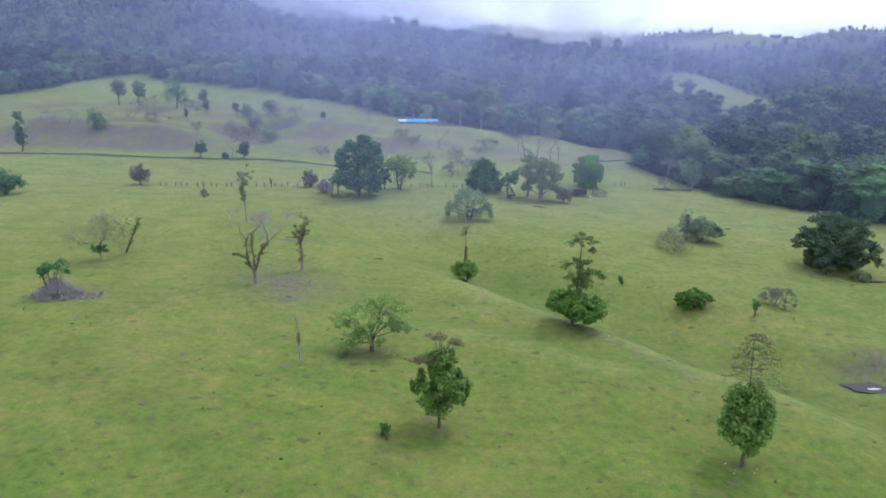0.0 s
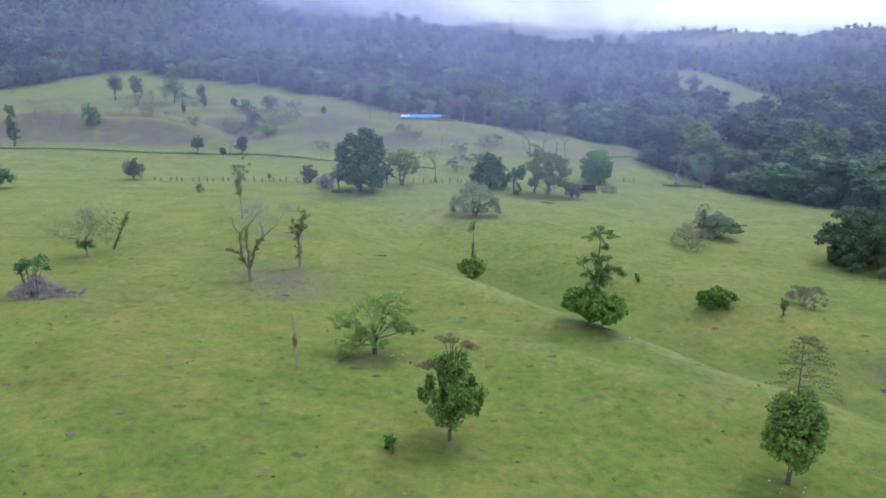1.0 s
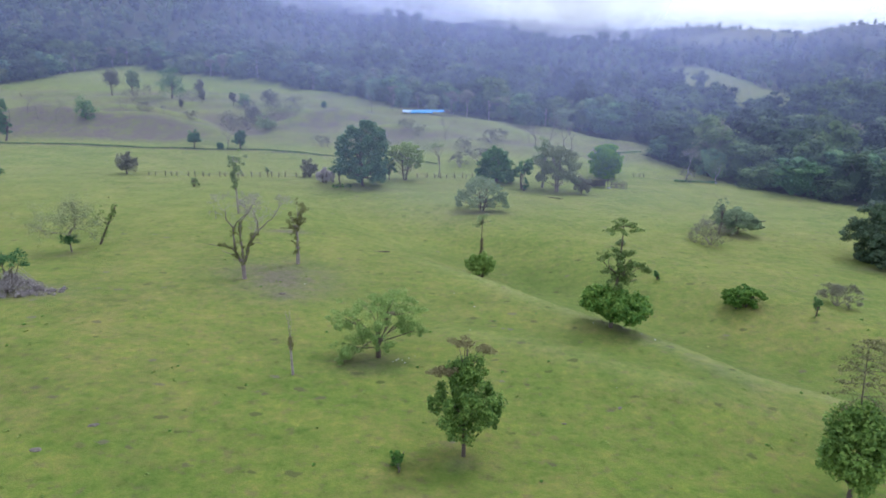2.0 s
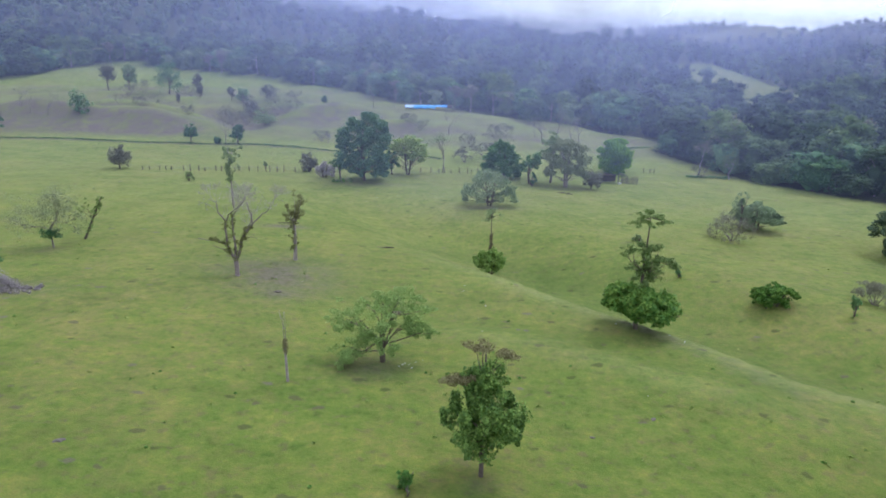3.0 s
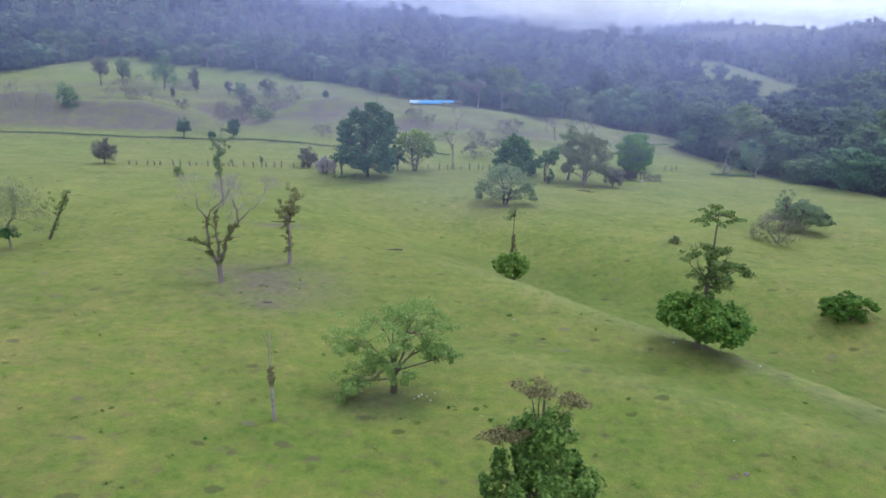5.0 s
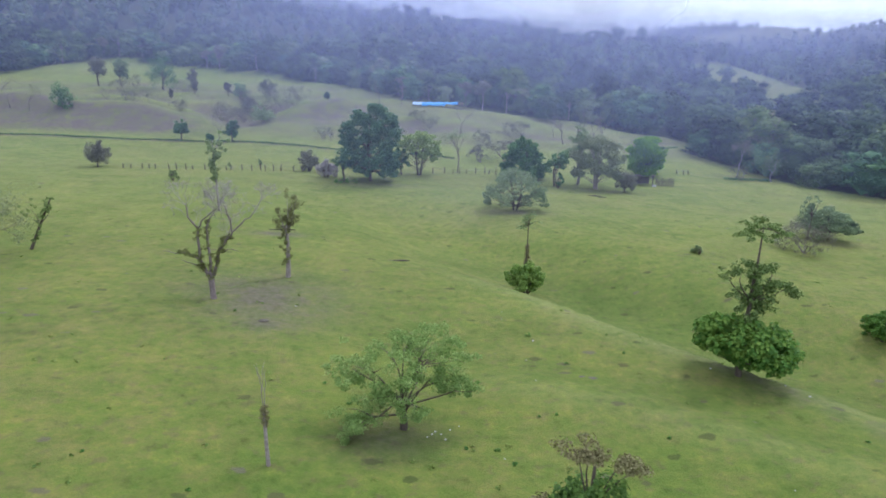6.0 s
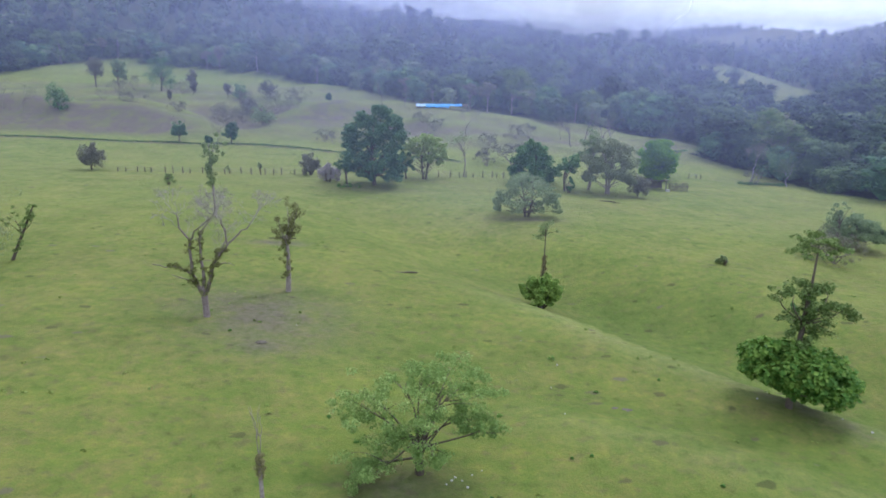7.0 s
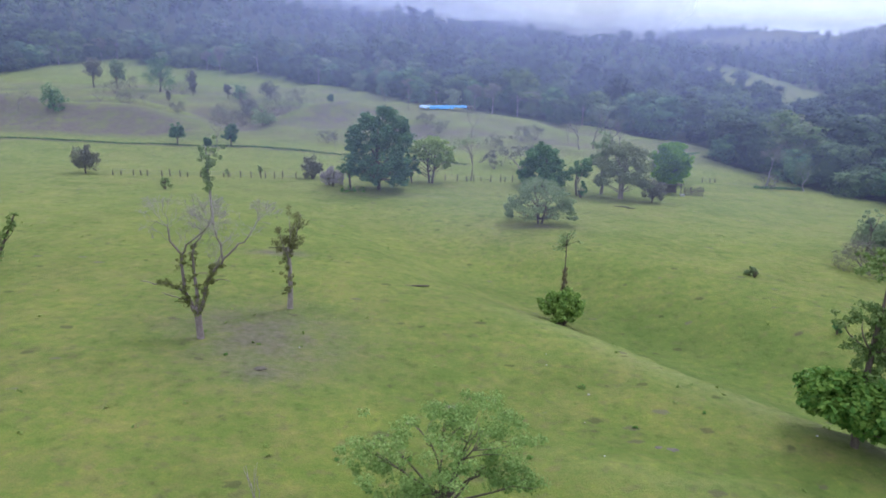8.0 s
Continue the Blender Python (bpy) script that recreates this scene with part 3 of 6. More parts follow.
def tree(name, label, x, y, h, w, clear=0.25, lumps=26, per=50, leaf=0.4, mat=None, bark=None, lean=(0.0, 0.0), seed=0, group="", inner=0.5,
         stems=1, girth=1.0, lump=0.46, lobes=11, limbs=12, hang=0.0, squash=0.8):
    """A leafy tree: a tapered trunk with limbs and a crown of leaf clumps."""
    rng = np.random.default_rng(1000 + seed)
    root = stand(name, label, "tree" if h > 3.4 else "shrub", x, y, group, 0.15)
    top, base = h, h * clear
    mid = np.array((lean[0] * 0.7, lean[1] * 0.7, (top + base) / 2))
    lumps = int(lumps * 1.3)
    centres, radii = crown_lumps(rng, lumps, w, base, top, lump, inner, lobes)
    centres = [c + np.array((lean[0], lean[1], 0)) * (c[2] / h) for c in centres]
    bag = ([], [])
    r = girth * (0.05 + 0.022 * h)
    for s in range(stems):
        ox, oy = (0, 0) if stems == 1 else rng.normal(size=2) * 0.25
        end = Vector((mid[0] + ox * 3, mid[1] + oy * 3, base + (top - base) * 0.62))
        trunk = bent(rng, (ox, oy, -0.2), end, r, r * 0.3, bag, 0.05, 6, 7)
        for i in range(s, min(lumps, limbs), stems):
            c = Vector(centres[i])
            k = min(5, max(1, int(6 * rng.uniform(0.3, 0.85))))
            bent(rng, trunk[k], trunk[k].lerp(c, 0.92), r * 0.36, r * 0.07, bag)
    part("trunk", mesh_from("trunk", *bag, bark or MAT_BARK), root)
    part("crown", crown_mesh("crown", rng, centres, radii, int(per * 1.35), leaf, mat or MAT_DARK, hang=hang, squash=squash), root)
    return root


def shaped_tree(name, label, x, y, boughs, mat, leaf, per=46, clumps=8, deep=4.0, bark=None, stems=1, girth=1.0, seed=0, squash=0.75, hang=0.0, group=""):
    """A tree whose crown follows its own boughs, each given as (aside, height, radius)."""
    rng = np.random.default_rng(3000 + seed)
    top = max(z + 0.7 * r for _, z, r in boughs)
    wide = max(abs(dx) + r for dx, _, r in boughs)
    root = stand(name, label, "tree" if top > 3.4 else "shrub", x, y, group, 0.15)
    bag, centres, radii, ends = ([], []), [], [], []
    for dx, z, r in boughs:
        for side in (-1, 0.1, 1):
            dy = side * rng.uniform(0.15, 1.0) * deep * math.sqrt(max(0.05, 1 - (dx / wide) ** 2))
            c = np.array((dx + rng.normal() * 0.15 * r, dy, z + rng.normal() * 0.12 * r))
            ends.append(c)
            for _ in range(clumps):
                d = rng.normal(size=3)
                d /= np.linalg.norm(d)
                p = c + d * r * rng.uniform(0.45, 0.95) * np.array((1.05, 1.05, 0.7))
                p[2] = max(0.15, p[2])
                centres.append(p), radii.append(r * 0.40 * rng.uniform(0.65, 1.35))
    r0 = girth * (0.05 + 0.022 * top)
    for s in range(stems):
        ox = 0.0 if stems == 1 else (s - (stems - 1) / 2) * 0.9
        trunk = bent(rng, (ox * 0.5, 0, -0.2), (ox * 2, 0, top * 0.72), r0, r0 * 0.3, bag, 0.05, 6, 7)
        for c in ends[s::stems]:
            k = max(1, min(5, int(6 * c[2] / top * 0.8)))
            bent(rng, trunk[k], trunk[k].lerp(Vector(c), 0.9), r0 * 0.3, r0 * 0.06, bag)
    part("trunk", mesh_from("trunk", *bag, bark or MAT_BARK), root)
    part("crown", crown_mesh("crown", rng, centres, radii, per, leaf, mat, hang=hang, squash=squash), root)
    return root


def twigs(rng, start, way, length, radius, depth, bag, tips, fan=0.55, up=0.15, sides=4):
    """Forking bare branches."""
    start, way = Vector([float(q) for q in start]), Vector(way).normalized()
    radius = max(radius, 0.011)
    end = start + way * length
    bent(rng, start, end, radius, radius * 0.55, bag, 0.09, 3, sides)
    if depth == 0:
        tips.append(tuple(end))
        return
    for _ in range(3 if depth > 1 and rng.random() < 0.45 else 2):
        turn = Vector(rng.normal(size=3)) * fan + Vector((0, 0, up))
        twigs(rng, start.lerp(end, rng.uniform(0.75, 1.0)), way + turn, length * rng.uniform(0.62, 0.85), radius * 0.58, depth - 1, bag, tips, fan, up, max(3, sides - 1))


def bare_tree(name, label, x, y, h, spread_out=0.55, depth=5, bark=None, leaves=0, mat=None, leaf=0.25, seed=0, group="", stems=1, girth=1.0):
    """A leafless or nearly leafless tree of forking twigs; leaves: how many per twig tip."""
    rng = np.random.default_rng(2000 + seed)
    root = stand(name, label, "tree" if h > 3.4 else "shrub", x, y, group, 0.15)
    bag, tips = ([], []), []
    for s in range(stems):
        a = 2 * math.pi * (s + rng.random()) / stems
        k = 0.10 if stems == 1 else 0.75
        twigs(rng, (0, 0, -0.1), (k * math.cos(a), k * math.sin(a), 1.0), h * (0.34 if stems == 1 else 0.27), girth * (0.03 + 0.014 * h), depth, bag, tips, spread_out)
    part("trunk", mesh_from("trunk", *bag, bark or MAT_TWIG), root)
    if leaves:
        part("crown", crown_mesh("crown", rng, tips, [h * 0.07] * len(tips), leaves, leaf, mat or MAT_PALE), root)
    return root


# ---- haze sheets and low cloud ----
def ease(t):
    t = max(0.0, min(1.0, t))
    return t * t * (3 - 2 * t)


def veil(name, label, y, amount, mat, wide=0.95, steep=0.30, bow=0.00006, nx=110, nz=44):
    """An upright see-through sheet, used for haze and for cloud; amount(across, up, lift) says how thick it is: across
    and up as slopes seen from afar, lift in metres over the ground.
    """
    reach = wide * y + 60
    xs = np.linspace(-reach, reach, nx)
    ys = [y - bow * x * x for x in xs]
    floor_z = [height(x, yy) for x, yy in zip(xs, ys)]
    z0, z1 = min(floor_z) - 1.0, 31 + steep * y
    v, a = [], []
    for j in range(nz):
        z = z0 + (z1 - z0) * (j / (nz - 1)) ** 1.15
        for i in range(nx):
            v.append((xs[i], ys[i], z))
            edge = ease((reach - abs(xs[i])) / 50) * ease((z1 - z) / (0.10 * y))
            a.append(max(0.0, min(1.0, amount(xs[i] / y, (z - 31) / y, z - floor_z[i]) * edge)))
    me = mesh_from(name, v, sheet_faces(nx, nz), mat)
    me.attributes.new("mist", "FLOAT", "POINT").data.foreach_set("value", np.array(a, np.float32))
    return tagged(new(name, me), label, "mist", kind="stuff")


def haze_amount(k, soft_foot, rim, near):
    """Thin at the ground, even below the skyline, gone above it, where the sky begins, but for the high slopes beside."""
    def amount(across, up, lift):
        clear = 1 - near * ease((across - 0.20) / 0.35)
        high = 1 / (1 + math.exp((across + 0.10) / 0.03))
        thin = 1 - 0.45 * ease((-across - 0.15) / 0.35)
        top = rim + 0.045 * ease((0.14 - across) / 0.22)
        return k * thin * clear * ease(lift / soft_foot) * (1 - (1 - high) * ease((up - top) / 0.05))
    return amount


def cloud_amount(across, up, lift):
    """Cloud that lies on the ridge, with drifting wisps hanging down from it."""
    foot = 0.062 + 0.045 * ease((0.10 - across) / 0.35) + 0.010 * math.sin(across * 31)
    deck = ease((up - foot) / 0.065) * ease((0.26 - up) / 0.045)
    deck *= (0.12 + 0.88 * ease((across + 0.48) / 0.34)) * (0.30 + 0.70 * ease((0.36 - across) / 0.22))
    deck = max(deck, 0.42 * ease((up - 0.015) / 0.10) * ease((0.22 - up) / 0.06) * ease((across + 0.40) / 0.35) * (1 - 0.55 * ease((across - 0.15) / 0.3)))
    wisp = 0.55 * swell(across, up, 0.285, 0.115, 0.050, 0.014, 52) + 0.40 * swell(across, up, 0.19, 0.095, 0.075, 0.018, 25) + 0.35 * swell(across, up, 0.02, 0.10, 0.16, 0.020)
    return min(0.92, 0.9 * deck + wisp * (1 - deck)) * ease((lift + 1) / 12)


# blue-tinted sheets paint the haze of distance over pasture, hill and forest
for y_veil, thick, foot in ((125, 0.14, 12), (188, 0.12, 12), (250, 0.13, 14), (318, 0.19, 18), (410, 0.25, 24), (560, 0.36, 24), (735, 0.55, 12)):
    veil("mist", "thin bluish upright sheet, standing in for distance haze over pasture and slope", y_veil, haze_amount(thick, foot, 0.055 if y_veil < 300 else 0.085, 0.5 if y_veil < 330 else 0.1), MAT_HAZE)
veil("low_cloud", "white low cloud hanging over the mountain ridge", 645, cloud_amount, MAT_CLOUD)


# ---- the trees and shrubs of the pasture ----
def dome_tree():
    """A dense low dome of broad leaves with a taller, vine-hung tree growing out of it."""
    rng = np.random.default_rng(11)
    root = stand("broadleaf_tree", "dense dark green domed tree with a vine-hung spire rising through it", "tree", 17.65, 80.4, "", 0.5)
    bag = ([], [])
    lo, rad = dome_lumps(rng, 120, (-0.1, 0.2, 3.3), (3.6, 3.4, 1.9), 0.68, 0.60, 0.22)
    lo = [c + np.array((0, 0, -0.10 * c[0])) for c in lo]
    tr = bent(rng, (0, 0, -0.2), (0.1, 0.1, 4.2), 0.26, 0.2, bag, 0.03, 5, 8)
    for c in lo[:110:7]:
        k = tr[int(rng.integers(2, 5))]
        bent(rng, k, k.lerp(Vector(c), 0.9), 0.12, 0.03, bag)
    sp = bent(rng, (0.4, 0.6, 1.2), (0.75, 0.6, 9.4), 0.24, 0.14, bag, 0.02, 6, 7)
    st = bent(rng, sp[-1], (0.95, 0.7, 12.5), 0.10, 0.05, bag, 0.05, 4, 5)
    tiers, tier_r = [], []
    for cx, cy, cz, wide, r in ((-0.5, 0.4, 9.1, 0.9, 0.5), (-1.1, 0.8, 8.8, 0.6, 0.42), (0.4, 0.9, 9.3, 0.6, 0.5), (1.9, 0.8, 9.3, 0.55, 0.55), (2.3, 0.4, 8.2, 0.55, 0.5), (3.3, 0.7, 7.9, 0.5, 0.42), (3.8, 0.6, 7.5, 0.25, 0.45), (2.1, 0.5, 6.6, 0.5, 0.55), (1.6, 0.2, 7.5, 0.4, 0.5), (-0.8, 0.6, 7.2, 0.5, 0.26)):
        for _ in range(7):
            tiers.append((cx + rng.normal() * wide * 0.6, cy + rng.normal() * wide * 0.8, cz + rng.normal() * 0.20))
            tier_r.append(r)
        bent(rng, sp[4], (cx, cy, cz - 0.2), 0.07, 0.02, bag, 0.15)
    for cx, cz, wide in ((0.9, 13.0, 0.7), (0.2, 12.6, 0.6), (-0.6, 12.1, 0.5), (1.7, 12.5, 0.5), (2.5, 12.0, 0.5), (0.6, 12.2, 0.6)):
        for _ in range(6):
            tiers.append((cx + rng.normal() * wide * 0.7, 0.7 + rng.normal() * 0.8, cz + rng.normal() * 0.14))
            tier_r.append(0.42)
        bent(rng, st[-1], (cx, 0.7, cz - 0.1), 0.04, 0.012, bag, 0.1)
    vine = [(0.7 + 0.06 * (z - 6) + rng.normal() * 0.42, 0.6 + rng.normal() * 0.4, z) for z in np.linspace(5.2, 9.4, 46)]
    part("trunk", mesh_from("trunk", *bag, MAT_BARK), root)
    part("crown", crown_mesh("crown", rng, lo, rad, 74, 0.34, MAT_DOME, up=0.8), root, "dense glossy green lower dome of broad leaves")
    part("upper_crown", crown_mesh("upper_crown", rng, tiers, tier_r, 34, 0.20, MAT_OLIVE, squash=0.45), root, "sparse layered olive-green upper crown")
    part("vine", crown_mesh("vine", rng, vine, [0.40] * len(vine), 46, 0.2, MAT_OLIVE, hang=1.2), root, "olive green vines wrapped round the stem")


def near_tree():
    """An uneven leafy column with reddish-brown flat tops."""
    rng = np.random.default_rng(12)
    root = stand("leafy_tree", "tall irregular green tree with reddish-brown flat top sprays", "tree", -0.4, 54.7, "", 0.2)
    bag = ([], [])
    tr = bent(rng, (0, 0, -0.2), (0.25, 0.3, 9.0), 0.18, 0.06, bag, 0.04, 8, 8)
    c1, r1 = lumps_in(rng, 84, (0.1, 0, 4.1), (2.5, 2.2, 2.8), 0.4, -0.95, 0.22)
    c2, r2 = lumps_in(rng, 44, (0.25, 0.2, 6.9), (1.6, 1.4, 2.3), 0.25, -0.9, 0.30)
    for cx, cy, cz in ((2.6, 0.2, 5.2), (2.2, 0.1, 5.0), (2.9, 0.2, 4.7), (-1.9, 0, 5.0), (-2.2, 0.1, 4.3)):
        c1.append((cx, cy, cz)), r1.append(0.5)
    for _ in range(26):
        a, z = rng.uniform(0, 6.28), rng.uniform(3.4, 6.6)
        q = 2.6 * math.sin(math.pi * (z - 0.6) / 7.2) * rng.uniform(0.9, 1.15)
        for k in range(3):
            c1.append((0.1 + q * math.cos(a), 0.85 * q * math.sin(a), z - 0.32 * k)), r1.append(0.32 - 0.06 * k)
    for c in c1[:18] + c2[:6] + c1[84:89]:
        k = tr[max(1, min(7, int(c[2] * 0.7)))]
        bent(rng, k, k.lerp(Vector(c), 0.92), 0.07, 0.02, bag)
    fl = []
    for cx, cy, cz, w in ((0.2, 0.3, 9.6, 0.9), (1.2, 0.2, 9.3, 0.7), (-0.4, 0.4, 9.6, 0.6), (1.8, 0.3, 8.8, 0.5), (-1.5, 0.1, 7.6, 0.8), (-2.1, 0.2, 7.3, 0.5), (-1.2, 0.5, 7.2, 0.6)):
        for _ in range(5):
            fl.append((cx + rng.normal() * w * 0.55, cy + rng.normal() * w * 0.55, cz - 0.1 + rng.normal() * 0.10))
        bent(rng, tr[6], (cx, cy, cz - 0.1), 0.05, 0.015, bag, 0.1)
    part("trunk", mesh_from("trunk", *bag, MAT_BARK), root)
    part("crown", crown_mesh("crown", rng, c1 + c2, r1 + r2, 62, 0.22, MAT_OLIVE_FRESH, squash=1.2, hang=1.0), root, "fresh green uneven crown")
    part("top_growth", crown_mesh("top_growth", rng, fl, [0.5] * len(fl), 80, 0.13, MAT_RUSSET, squash=0.3), root, "reddish-brown flat sprays at the top")


def right_tree():
    """A dense oval tree with a taller feathery tree standing through its top."""
    rng = np.random.default_rng(13)
    root = stand("oval_tree", "dense dark green oval tree with a sparse feathery top above", "tree", 27.6, 51.6, "", 0.2)
    bag = ([], [])
    tr = bent(rng, (0, 0, -0.2), (0.1, 0.1, 6.2), 0.20, 0.10, bag, 0.008, 6, 8)
    c1, r1 = dome_lumps(rng, 84, (0.2, 0, 5.1), (2.1, 2.0, 3.1), 1.0, 0.60, 0.18, 0.12)
    for c in c1[20:84:4]:
        k = tr[max(1, min(6, int(c[2] * 0.7)))]
        bent(rng, k, k.lerp(Vector(c), 0.92), 0.08, 0.02, bag)
    st = bent(rng, (0.3, 0.4, 5.0), (0.1, 0.5, 12.4), 0.08, 0.03, bag, 0.02, 8, 6)
    fe = []
    for z, reach in ((9.3, 2.7), (9.9, 2.2), (10.9, 2.4), (11.4, 2.0), (12.2, 1.3), (12.8, 0.7)):
        for a in np.linspace(0, 6.28, 8)[:-1] + rng.uniform(0, 6):
            far, drop = reach * rng.uniform(0.75, 1.3), rng.uniform(0.15, 0.32)
            e = (0.5 + far * math.cos(a), 0.4 + far * math.sin(a), z - drop * far)
            bent(rng, st[min(8, int((z - 5) * 1.07))], e, 0.022, 0.008, bag, 0.05)
            for q in (0.45, 0.6, 0.75, 0.9, 1.0):
                fe.append((0.5 + far * q * math.cos(a), 0.4 + far * q * math.sin(a), z - drop * far * q + 0.05))
    part("trunk", mesh_from("trunk", *bag, MAT_BARK), root)
    part("crown", crown_mesh("crown", rng, c1, r1, 66, 0.30, MAT_OLIVE_FRESH, squash=0.85, up=0.8), root, "dense dark green oval crown")
    part("feathery_top", crown_mesh("feathery_top", rng, fe, [0.34] * len(fe), 10, 0.14, MAT_FEATHER, squash=0.30), root, "sparse brownish feathery sprays")


def willow_tree():
    """A spreading, thin-leaved tree: layered airy boughs on crooked limbs, one side drooping almost to the grass."""
    rng = np.random.default_rng(14)
    root = stand("spreading_tree", "light green spreading tree with thin drooping foliage and a crooked trunk", "tree", -8.7, 71.6, "", 0.2)
    bag = ([], [])
    tr = bent(rng, (0, 0, -0.2), (-0.15, 0, 2.4), 0.30, 0.24, bag, 0.05, 5, 8)
    c, r = [], []
    for ax, az, deep, wide, clumps, y in ((-3.4, 4.5, 1.5, 1.1, 17, 0.3), (-4.3, 4.2, 1.0, 0.7, 9, 0.8), (-2.7, 1.9, 1.3, 1.2, 26, -1.4), (-3.0, 1.3, 1.0, 0.9, 14, -1.8), (-1.5, 3.2, 1.2, 1.0, 18, -1.3), (0.1, 3.7, 1.0, 0.9, 16, -1.0),
                                         (0.0, 5.8, 1.6, 1.1, 18, 0.8), (-1.8, 5.4, 1.5, 1.0, 14, 1.2), (2.1, 6.3, 1.6, 1.2, 22, 0.6), (3.1, 5.5, 1.5, 1.1, 20, 0.5), (2.4, 3.9, 1.0, 0.8, 14, 0.2), (3.6, 3.5, 0.9, 0.7, 12, -0.2), (4.4, 3.2, 0.6, 0.5, 6, 0.0),
                                         (1.3, 1.8, 0.7, 0.7, 6, -0.9), (1.0, 5.0, 1.8, 0.9, 12, -1.6), (0.8, 5.2, 1.2, 0.9, 10, 2.4)):
        fork = tr[int(rng.integers(3, 6))]
        p = bent(rng, fork, (ax * 0.8, y, az), 0.08, 0.015, bag, 0.18, 6, 6)
        for _ in range(3):
            bent(rng, p[4], (ax + rng.normal() * wide * 0.7, y + rng.normal() * deep * 0.6, az + rng.normal() * 0.4), 0.035, 0.01, bag, 0.15)
        for _ in range(clumps):
            q = rng.normal(size=3)
            c.append((ax + q[0] * wide * 0.72, y + q[1] * deep * 0.72, max(0.5, az + q[2] * wide * 0.42)))
            r.append(rng.uniform(0.28, 0.52))
            if q[2] < -0.6 and az < 5:
                for k in range(int(rng.integers(1, 3))):
                    c.append((c[-1][0] + rng.normal() * 0.06, c[-1][1] + rng.normal() * 0.06, max(0.4, c[-1][2] - 0.3)))
                    r.append(rng.uniform(0.18, 0.30))
    part("trunk", mesh_from("trunk", *bag, MAT_BARK), root)
    part("crown", crown_mesh("crown", rng, c, [1.25 * q for q in r], 74, 0.13, MAT_WILLOW, hang=0.9, squash=0.55), root)


def vine_shrub():
    """A dense round shrub with a thin vine-wrapped stem through it."""
    rng = np.random.default_rng(15)
    root = stand("round_shrub", "dense green round shrub with a thin vine-wrapped pole above it", "shrub", 4.05, 109.3, "", 0.15)
    bag = ([], [])
    c, r = dome_lumps(rng, 50, (0, 0, 2.35), (2.4, 2.2, 1.75), 0.85, 0.5, 0.26)
    for k in range(5):
        bent(rng, (rng.normal() * 0.2, rng.normal() * 0.2, -0.1), c[5 + 6 * k], 0.12, 0.03, bag)
    st = bent(rng, (-0.2, 0.3, 0), (0.15, 0.3, 10.2), 0.13, 0.04, bag, 0.015, 8, 6)
    tp = []
    for _ in range(18):
        a, q = rng.uniform(0, 6.28), rng.uniform(0.1, 1.5)
        tp.append((0.1 + q * math.cos(a), 0.3 + q * math.sin(a), rng.uniform(8.6, 10.6)))
        bent(rng, st[7], tp[-1], 0.03, 0.01, bag)
    vine = [(rng.normal() * 0.12, 0.3 + rng.normal() * 0.12, z) for z in np.linspace(3.6, 6.4, 12)]
    part("trunk", mesh_from("trunk", *bag, MAT_BARK), root)
    part("crown", crown_mesh("crown", rng, c, r, 75, 0.28, MAT_OLIVE_FRESH), root, "dense green crown")
    part("vine", crown_mesh("vine", rng, vine, [0.28] * len(vine), 40, 0.2, MAT_RUSSET, hang=1.0), root, "brown-green vines on the pole")
    sparse = part("top_growth", crown_mesh("top_growth", rng, tp, [0.6] * len(tp), 20, 0.20, MAT_PALE, squash=0.5), root, "pale sparse leaves at the pole's top")
    tagged(sparse, "pale sparse leaves at the pole's top", kind="stuff")


